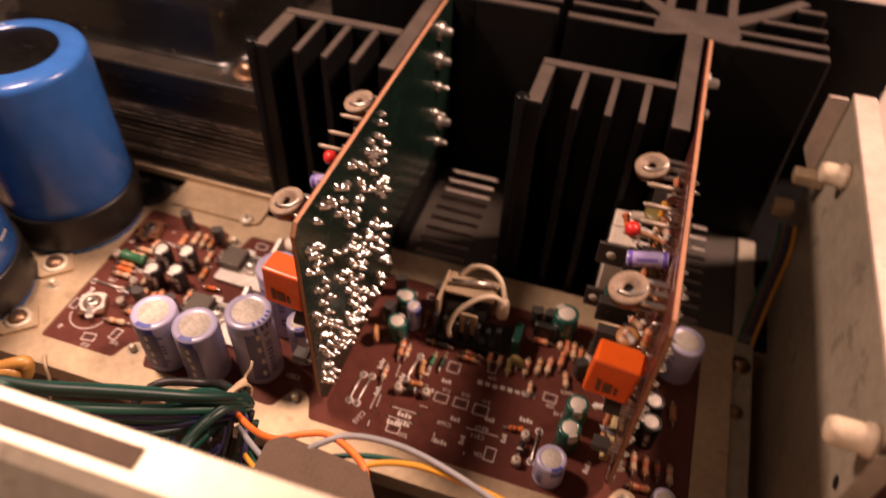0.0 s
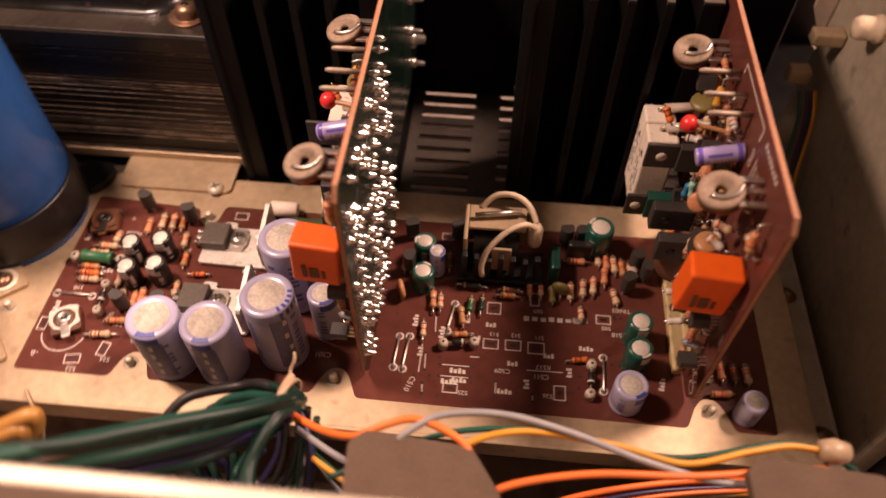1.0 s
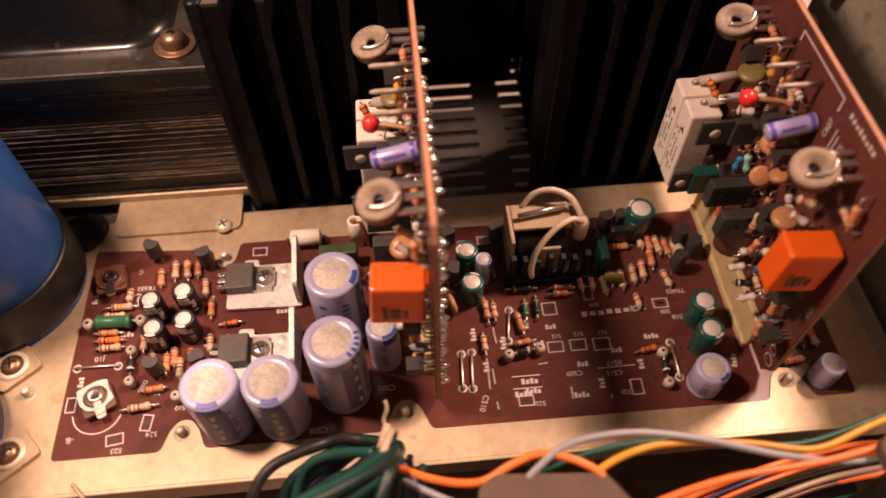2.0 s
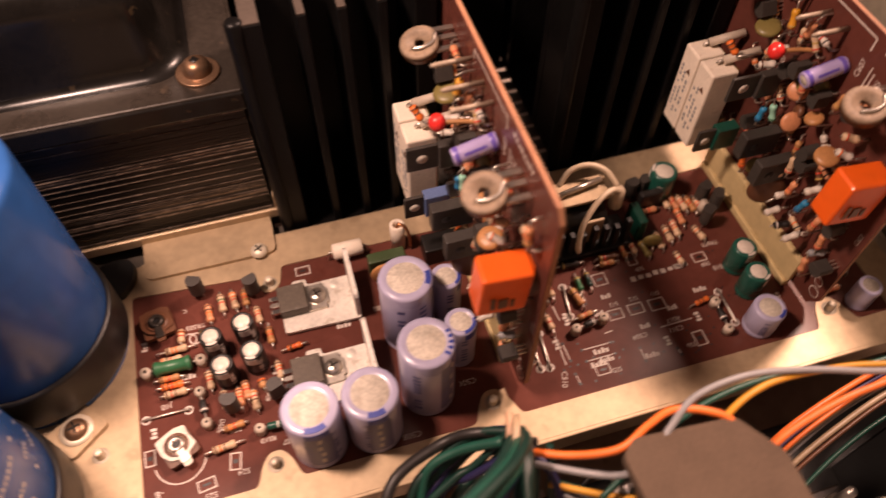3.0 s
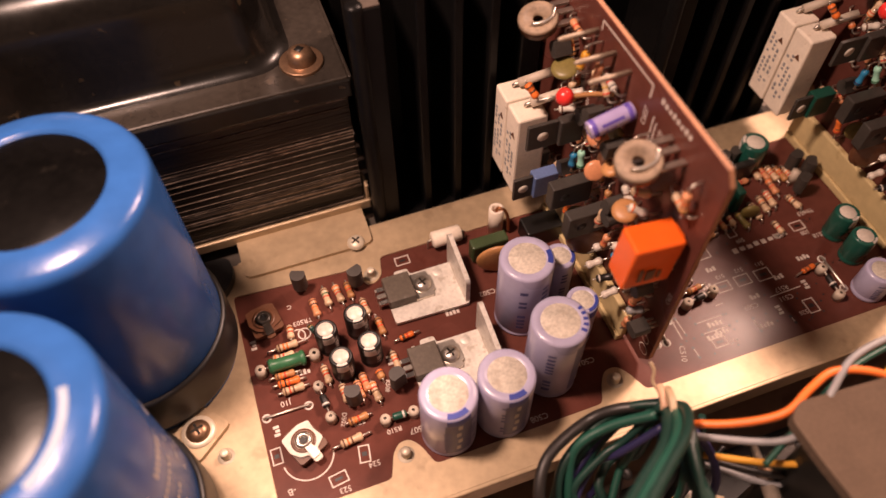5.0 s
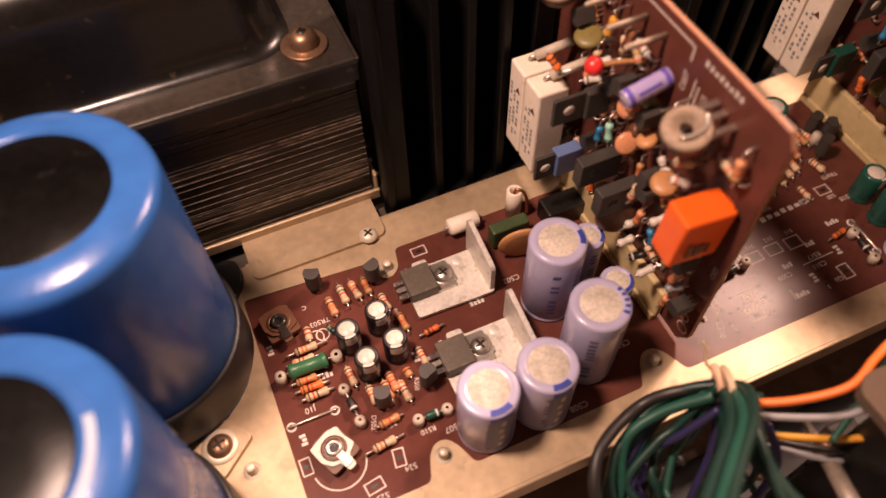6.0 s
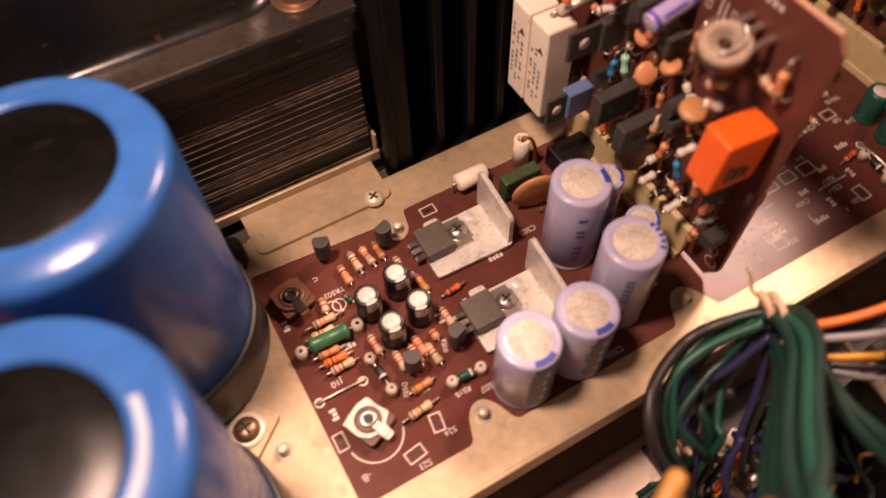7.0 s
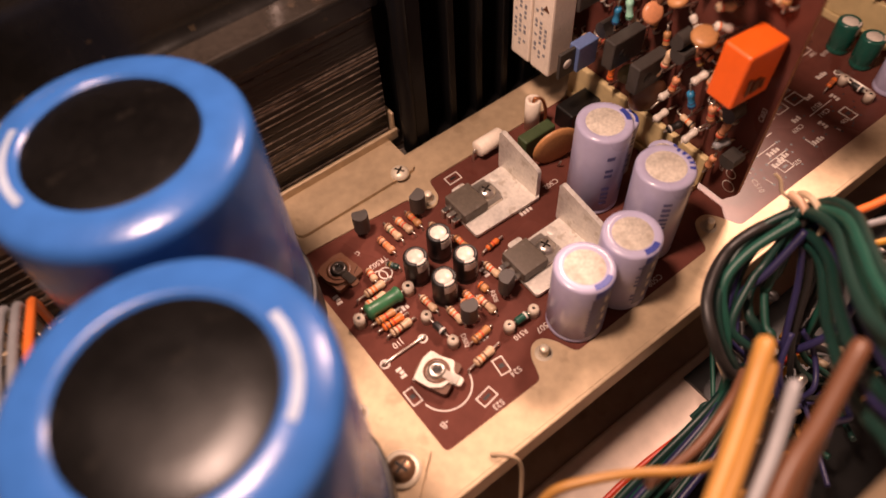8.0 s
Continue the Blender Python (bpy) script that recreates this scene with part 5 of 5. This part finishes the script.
for x, y in ((129.1, 7.6), (126.5, 3.4)):
    for j in range(4):
        part("printed_stroke", box(B(), -0.5, 0.5, -0.95, 0.95 - 0.5 * (j % 2), 0, 0.03), PRINT, board, m=at(x - 2 + 1.4 * j, y, 0.012))
hr = random.Random(3)
for x, y, a, n in ((128, 4.2, 0, 4), (131, 27, 90, 4), (122.5, 20, 90, 4), (146, 12, 0, 3), (113, 24, 90, 4), (138, 26.5, 0, 3), (152, 3.5, 90, 3), (166, 9, 90, 3), (170, 20, 0, 4), (168, 31, 0, 4), (116, 12.5, 90, 3), (143, 1.5, 0, 4), (196, 7, 80, 4), (158, 16, 0, 3), (133, 20.8, 0, 3), (-14, 19, 90, 3), (9, 14.5, 0, 3), (-4, 36.6, 0, 4), (25, 30, 90, 3), (32, 46, 0, 3), (-15, 50, 90, 3), (48, 41, 0, 4)):
    for j in range(n):
        part("printed_stroke", box(B(), -0.45, 0.45, -0.9, 0.9 - 0.5 * (j % 2), 0, 0.03), PRINT, board, m=at(x + 1.25 * j * math.cos(radians(a)), y + 1.25 * j * math.sin(radians(a)), 0.01, a))
for k in range(46):
    x, y = hr.uniform(105, 195), hr.uniform(-3, 34)
    part("solder_hole", lathe(B(), [(0, 0.02), (0.4, 0.03)], 8), BLACK, board, m=at(x, y))
for x, y in ((120, 5), (123.4, -2), (126, 6), (134.6, 9.4), (136.5, 5.8), (147, 5), (149, 1.4), (160, 6.5), (167, 3), (118, -1), (115, 4.5), (134, 3.5)):
    part("solder_hole", lathe(B(), [(0, 0.02), (0.45, 0.03)], 8), BLACK, board, m=at(x, y))
# printing on the upright boards
for dx in (0, 104):
    face = bpy.data.objects["amplifier_board" if dx == 0 else "amplifier_board.001"]
    X = (98.66 + dx) / 1000
    side = Matrix(((0, 0, -1, 0), (-1, 0, 0, 0), (0, 1, 0, 0), (0, 0, 0, 1)))

    def on_face(y, z, turn=0.0, X=X, side=side):
        return Matrix.Translation((X, y / 1000, z / 1000)) @ side @ pose(0, 0, 0, 0, 0, turn)

    for text, y, z, size, turn in (("C607", 34, 80, 2.6, 90), ("R625", 26.5, 79, 2.4, 90), ("R607", 12.5, 72, 2.4, 90), ("TR601", 60, 60, 2.4, 90), ("C605", 8, 58, 2.2, 90), ("601", 8, 14.5, 2.2, 90), ("R623", 55, 52, 2.0, 90), ("C603", 2.8, 40, 2.2, 90)):
        lettering(text, 0, 0, size, 0, face, on_face(y, z, turn))
    for y, z, w, h in ((47, 90, 26, 0.5), (34, 88, 0.5, 4), (60, 88.5, 0.5, 3), (30.5, 79, 0.4, 8), (29, 79, 0.4, 6)):
        part("printed_line", box(B(), -w / 2, w / 2, -h / 2, h / 2, 0, 0.03), PRINT, face, m=on_face(y, z))
    for k in range(8):
        part("maker_mark_bar", box(B(), -0.5, 0.5, -0.8, 0.8 - 0.25 * (k % 3), 0, 0.03), PRINT, face, m=on_face(29.5 - 1.75 * k - 0.6, 89.2, 0))
    for y, z, r in ((3.9, 9.2, 2.2), (4.6, 14.2, 1.8)):
        part("printed_ring", lathe(B(), [(r - 0.3, 0.02), (r, 0.03), (r, 0.0)], 20), PRINT, face, m=on_face(y, z))

# ---- wiring in front of the tray ----
wr = random.Random(21)


def wire(color, pts, r, label="", spread=0.0, group="loose wires", wander=0.0):
    off = Vector((wr.uniform(-1, 1), wr.uniform(-1, 1), wr.uniform(-1, 1))) * spread
    p2 = [Vector(p) + off * (0.6 + 0.8 * wr.random()) for p in pts]
    p2 = [p + Vector((wr.uniform(-1, 1), wr.uniform(-1, 1), wr.uniform(-1, 1))) * wander for p in p2]
    return solid("wire", tube(B(), p2, r * 0.82, 8, 7), SHEATH[color], label or "%s insulated hook-up wire in front of the tray" % color, "wire", None, group)


# bundle from the knot: back loop, front loop and the run along the tray
wire("black", [(86, -22, 32), (76, -17.5, 29), (67, -16.2, 24), (53, -22, 25), (47.5, -31, 20), (51, -37, 8), (60, -37, -6), (48, -40, -22), (10, -42, -30), (-60, -46, -32)], 1.9)
for k in range(6):
    q = 1 + 0.8 * k
    wire(("darkgreen", "violet", "darkgreen", "jade", "violet", "darkgreen")[k], [(85, -23, 34), (76 + 0.4 * q, -18.5 - 0.3 * q, 30 - q), (67 + 0.8 * q, -18 - 0.6 * q, 23 - q), (56 + q, -23 - 0.7 * q, 20 - 1.5 * q), (52 + 0.6 * q, -31, 13 - q), (56, -37, 2), (61, -37, -7), (47, -38 - 0.5 * k, -19), (14, -39 - 0.9 * k, -26), (-40, -44 - k, -28)], 1.5, spread=1.2)
for k, (c, drop, side) in enumerate((("jade", 0, 0), ("darkgreen", 3, 1.5), ("darkgreen", 6, -1), ("jade", 9, 1), ("violet", 13, 2.5), ("darkgreen", 15, 0), ("darkgreen", 2, 4), ("violet", 19, 3), ("darkgreen", 22, 1))):
    wire(c, [(86, -21.5, 31 - 0.3 * drop), (83 + side, -27, 41 - 0.5 * drop), (76 + side, -34.5, 50.5 - 0.8 * drop), (65 + side, -42, 58 - drop), (55 + side, -48.5, 64.5 - 1.05 * drop), (47 + side, -54.5, 70.5 - 1.1 * drop), (39, -61, 78 - 1.1 * drop), (31, -69, 87 - 1.1 * drop), (16, -84, 95 - 1.1 * drop), (4, -98, 95 - drop)], (2.0, 1.7, 1.9, 2.0, 1.4, 1.8, 1.7, 1.3, 1.6)[k], spread=1.8)
for k in range(3):
    wire("darkgreen", [(87, -22, 32), (84, -30, 39), (80.5, -41, 40 - k), (79 + 2 * k, -51, 37), (82 + 3 * k, -60, 33), (92 + 4 * k, -74, 22), (100, -86, 5)], 1.9, spread=1.0)
for k in range(6):
    f = 0.92 - 0.13 * k
    mid = lambda p, f=f: (80 + (p[0] - 80) * f, -34 + (p[1] + 34) * f, 8 + (p[2] - 8) * f)  # noqa: E731
    wire(("jade", "darkgreen", "violet", "darkgreen", "jade", "black", "darkgreen", "violet", "jade")[k], [(85, -23.5, 33)] + [mid(p) for p in ((73, -20, 28), (61, -21.5, 20), (54, -29, 12), (55, -36, 1))] + [(61 + 1.2 * k, -37.5 - 0.5 * k, -9 - 0.4 * k), (50 + 2 * k, -41 - k, -22), (20 + 4 * k, -46 - 2 * k, -32)], 1.35 if k % 3 else 1.7, spread=1.5, wander=2.6)
wire("violet", [(88, -25, 30), (92, -34, 28), (92, -42, 20), (84, -46, 8), (78, -42, -4), (82, -36, -14)], 1.4)
wire("violet", [(70, -40, 12), (64, -44, 4), (66, -50, -6), (76, -52, -10), (82, -46, -6), (80, -40, 2)], 1.0)
for k, c in enumerate(("violet", "black", "darkgreen", "darkgreen", "jade", "black", "grey", "darkgreen")):
    wire(c, [(84 + k, -26, 30), (82 + k, -32 - k, 16 - k), (74 + 2 * k, -40, 0 - 2 * k), (70 + 4 * k, -48, -16), (84 + 3 * k, -54, -26), (112, -50 - 2 * k, -30)], 1.2, spread=2.4)
for k in range(5):
    wire(("cream", "jade", "darkgreen", "red", "yellow")[k], [(60 + 3 * k, -44, -20 - k), (68 + 3 * k, -38 - k, -12), (80 + 2 * k, -42, -16), (92, -48 + k, -24)], 0.9, spread=1.5)
for c, y0 in (("yellow", -37), ("red", -35), ("jade", -40)):
    wire(c, [(62, -37, -8), (48, y0 - 2, -23), (28, y0, -32), (0, y0 - 1, -38), (-50, y0 - 6, -40)], 1.2)
# thick leads that rise towards the front panel
wire("ochre", [(-30, -72, 38), (5, -57, 50), (19, -50.5, 54), (31, -44.4, 57), (32.4, -44, 55), (29, -46.5, 49), (16, -54, 38), (2, -66, 26), (-14, -84, 8)], 2.5, "thick ochre lead bent up above the wiring")
wire("ochre", [(-28, -76, 37), (3, -60, 49), (18, -53, 53), (29, -47.5, 55.5), (30, -47.5, 53), (26, -50, 47), (12, -58, 36), (-4, -74, 20)], 2.2, "thick ochre lead bent up above the wiring")
wire("grey", [(-24, -80, 36), (6, -64, 46), (20, -58, 50), (32, -52.5, 52), (33, -52.5, 49), (28, -55, 42), (14, -64, 30), (0, -78, 14)], 1.8, "thick grey lead bent up above the wiring")
wire("brown", [(-20, -78, 46), (8.7, -63.5, 60), (24, -59.5, 64), (37, -56, 66.5), (38.4, -56, 64), (33, -58.5, 56), (20, -66, 42), (4, -80, 22)], 2.3, "thick brown lead bent up above the wiring")
wire("brown", [(48, -40, 18), (34, -44, 30), (18, -47, 33), (4, -46, 32)], 1.4)
wire("ochre", [(26, -54, 30), (13, -50, 35), (3, -43.5, 36.5), (-5, -38.5, 35), (-12, -35, 32), (-17, -36, 25), (-19, -42, 12)], 1.3, "yellow lead looping over the tray edge")
wire("ochre", [(22, -60, 26), (10, -56, 32), (0, -50, 34), (-8, -48, 28)], 1.5)
wire("cream", [(-9.5, -13.2, 1.1), (-7.4, -15.4, 2.4), (-5.4, -17.8, 1.6), (-4.6, -19.4, -3), (-5.4, -21, -10), (-8, -24, -20)], 0.7, "thin cream lacing cord over the tray edge")
# lacing cord round the bundle
for j in range(3):
    c = B()
    tube(c, [(84 + 5.2 * math.cos(a) * 0.4 + 0.5 * j, -24.0 + 5.6 * math.cos(a), 34.5 + 5.4 * math.sin(a)) for a in np.linspace(0, 2 * math.pi, 14)], 0.55, 6, 2)
    solid("lacing_cord", c, SHEATH["cream"], "waxed cream lacing cord tied round the green wires", "cord", None, "lacing cords")
solid("lacing_cord", tube(B(), [(84.4, -22, 34.5), (84.8, -19, 35.5), (84.2, -16, 36.4), (85.2, -14, 38.4), (84.9, -12, 39.6)], 0.5, 6, 5), SHEATH["cream"], "loose frayed end of the cream lacing cord", "cord", None, "lacing cords")
solid("tape_knot", tube(B(), [(83.0, -24.4, 36.6), (83.8, -22.2, 37.4), (84.5, -19.8, 37.2), (85.0, -17.8, 36.6)], 1.15, 8, 4), SHEATH["tape"], "short pinkish tape tail at the knot of the wires", "tape")
solid("lacing_cord", tube(B(), [(62 + 4 * math.cos(a) * 0.5, -34 + 4.5 * math.cos(a), -9.5 + 4.5 * math.sin(a)) for a in np.linspace(0, 2 * math.pi, 14)], 0.6, 6, 2), SHEATH["cream"], "waxed cream lacing cord tied round the green wires", "cord", None, "lacing cords")
# right-hand leads over the felt pads
wire("orange", [(86, -27, 33), (96, -33, 38), (106, -36.5, 44), (114, -34, 47), (121, -32.3, 48), (129, -34.5, 47.5), (135, -38.5, 46), (138, -46, 43)], 1.25)
wire("orange", [(136, -50, 42), (146, -45, 44), (165, -41, 45), (188, -39, 44), (206, -36, 43), (222, -33.5, 42), (240, -36, 36)], 1.2)
wire("grey", [(88, -30, 30), (104, -40, 36), (112, -41, 42), (119, -36, 47), (128, -31, 49), (143, -29.6, 49), (160, -32, 47), (179, -37, 45), (198, -39, 42), (225, -36, 38)], 1.15)
wire("yellow", [(128, -42, 42), (134, -37, 46), (143, -33.5, 47), (154, -32, 46), (172, -33, 44), (188, -35.5, 43), (204, -31, 43), (216, -28, 42), (228, -28.5, 40)], 1.15)
wire("jade", [(100, -44, 34), (114, -38, 38), (132, -31, 40), (156, -29, 40), (186, -33, 40), (214, -27.5, 42), (230, -30, 38), (242, -38, 30)], 1.0)
for k, c in enumerate(("orange", "violet", "red", "orange", "cream", "yellow", "grey", "brown", "cream", "violet", "orange", "jade")):
    wire(c, [(136, -52 - k, 10 - k), (150, -44 - 1.1 * k, 15 - k), (163, -38 - 1.1 * k, 18 - 1.2 * k), (182, -33 - 0.9 * k, 19 - 1.2 * k), (204, -28.5 - 0.8 * k, 17 - k), (226, -26 - 0.9 * k, 12), (254, -30, 6)], 0.8 if k % 2 else 1.1, spread=1.8)
for k, c in enumerate(("yellow", "jade", "black", "grey")):
    wire(c, [(92, -34, 26 - 3 * k), (108, -44 - k, 30 - 4 * k), (124, -50, 34 - 5 * k)], 1.1, spread=1.0)
kn = solid("tape_knot", lathe(B(), [(0, -4), (2.6, -3.6), (3.4, 0), (2.4, 3.4), (0, 4)], 10, Matrix.Translation((226, -28, 41)) @ Matrix.Rotation(R90, 4, "Y")), SHEATH["cream"], "knotted cream tape round the wires", "tape")

# ---- felt-topped boxes and the lower deck ----
for x0, x1, y0, y1 in ((108, 142, -68, -40), (204, 240, -68, -38)):
    f = thing("felt_topped_switch_box", "black switch housing with brown felt pad on top", "switch", None, "felt-topped boxes")
    cx, cy = (x0 + x1) / 2, (y0 + y1) / 2
    part("housing", box(B(), x0 + 1, x1 - 5, y0 + 2, y1 - 3, -41, 43.5, 0.8), BLACK, f)
    out = rounded([(x0, y0), (x1 + 1, y0), (x1 + 1, y1 - 9), (x1 - 6.5, y1 + 2.2), (x0 + 1.5, y1 + 4.2), (x0 - 2.6, y1 + 1), (x0 - 2, y1 - 10)], 1.6)
    part("felt_pad", prism(B(), out, 43.6, 47.0), FELT, f, "brown felt pad with rounded corners")
deck = solid("lower_board", prism(B(), [(-120, -100), (243, -100), (243, -22), (67, -22), (67, -43.5), (-120, -43.5)], -43, -41), BLACK, "dark lower board deep in the case", "circuit board")
for x, y, w, h in ((96, -52, 7, 16), (78, -48, 6, 12), (160, -45, 8, 14), (186, -55, 7, 18)):
    p = thing("potentiometer", "dark metal control with a stub shaft", "potentiometer", at(x, y, -40.9), "controls")
    part("case", box(B(), -w, w, -w * 0.8, w * 0.8, 0, h, 0.8), FRAME, p)
    part("bush", lathe(B(), [(0, h + 6), (2.6, h + 6), (2.8, h)], 16), STEEL, p)
    part("shaft", lathe(B(), [(0, h + 16), (1.7, h + 15.6), (1.8, h + 6)], 16), STEEL, p)
cs = thing("control_shaft", "steel control shaft with nut running towards the front panel", "shaft")
ends = [Vector(p) for p in ((114, -34.3, 7.0), (109.8, -42, 12.6), (108.9, -43.6, 13.8), (99, -60, 26))]
part("rod", rod(B(), ends[0], ends[1], 1.15, 12), STEEL, cs)
part("nut", rod(B(), ends[1], ends[2], 2.8, 6), BRONZED, cs, "browned hexagonal nut")
part("sleeve", rod(B(), ends[2], ends[3], 2.2, 14), DUSTY_ROD, cs, "dull pale threaded sleeve")
part("block", box(B(), 112.4, 120.5, -45, -38, 9.5, 16.5, 0.8), FRAME, cs)
part("bracket", box(B(), 110.2, 119, -43.4, -41.8, -40.8, 9.4, 0.3), FRAME, cs)
# brackets and leads at the right rear
for z0, z1, x0, x1, y0 in ((54, 59, 246, 257, 120), (36, 42, 244, 252, 121)):
    solid("bracket", box(B(), x0, x1, y0, y0 + 6, z0, z1, 0.8), ZINC, "folded plated bracket on the side wall", "bracket", None, "side brackets", "structure")
for c, x in (("yellow", 252), ("black", 250.5), ("violet", 249.5), ("brown", 248), ("jade", 247)):
    wire(c, [(x + 2, 118, 36), (x + 2.5, 110, 28), (x + 1, 100, 12), (x, 92, 0), (x - 1, 86, -3.6)], 1.2)
# the leads behind the reservoir capacitors
for k, c in enumerate(("orange", "grey", "grey", "yellow", "cream")):
    wire(c, [(-84 - 3 * k, 91, 4), (-82 - 3 * k, 84, 26 + k), (-81 - 3.2 * k, 70, 40 + k), (-88 - 3.4 * k, 45, 44), (-99 - 3 * k, 10, 36), (-104 - 3 * k, -30, 18), (-108 - 3 * k, -80, 0)], 1.5)

# small things in the dark under the green bundle
tg = random.Random(9)
for k in range(26):
    x, y, z = tg.uniform(62, 108), tg.uniform(-62, -30), tg.uniform(-34, -6)
    d = Vector((tg.uniform(-1, 1), tg.uniform(-1, 1), tg.uniform(-0.6, 0.6))) * 11
    e = Vector((tg.uniform(-1, 1), tg.uniform(-1, 1), tg.uniform(-1, 0.4))) * 8
    p = Vector((x, y, z))
    wire(tg.choice(["darkgreen", "violet", "black", "jade", "ochre", "cream", "black", "darkgreen"]), [p - d, p - d * 0.4 + e * 0.3, p + e * 0.5, p + d * 0.5, p + d], tg.uniform(0.7, 1.3))
for k in range(9):
    x, y, z = 66 + 4.4 * k, -36 - 3.2 * (k % 4), -24 + 3 * (k % 3)
    g = thing("solder_tag", "tinned terminal tag with a short pale sleeve", "terminal", at(x, y, z, 30 * k, 20, 10), "solder tags")
    part("tag", prism(B(), rounded([(-1, -4), (1, -4), (1.6, 2), (0, 4), (-1.6, 2)], 0.6), 0, 0.7), STEEL, g)
    part("sleeve", rod(B(), (0, 2.5, 0.9), (0.6, 8.5, 2.2), 1.15, 10), SHEATH["cream"], g, "pale sleeve")
    part("post", rod(B(), (0, -3, 0.1), (0, -3, -16), 0.6, 8), STEEL, g)
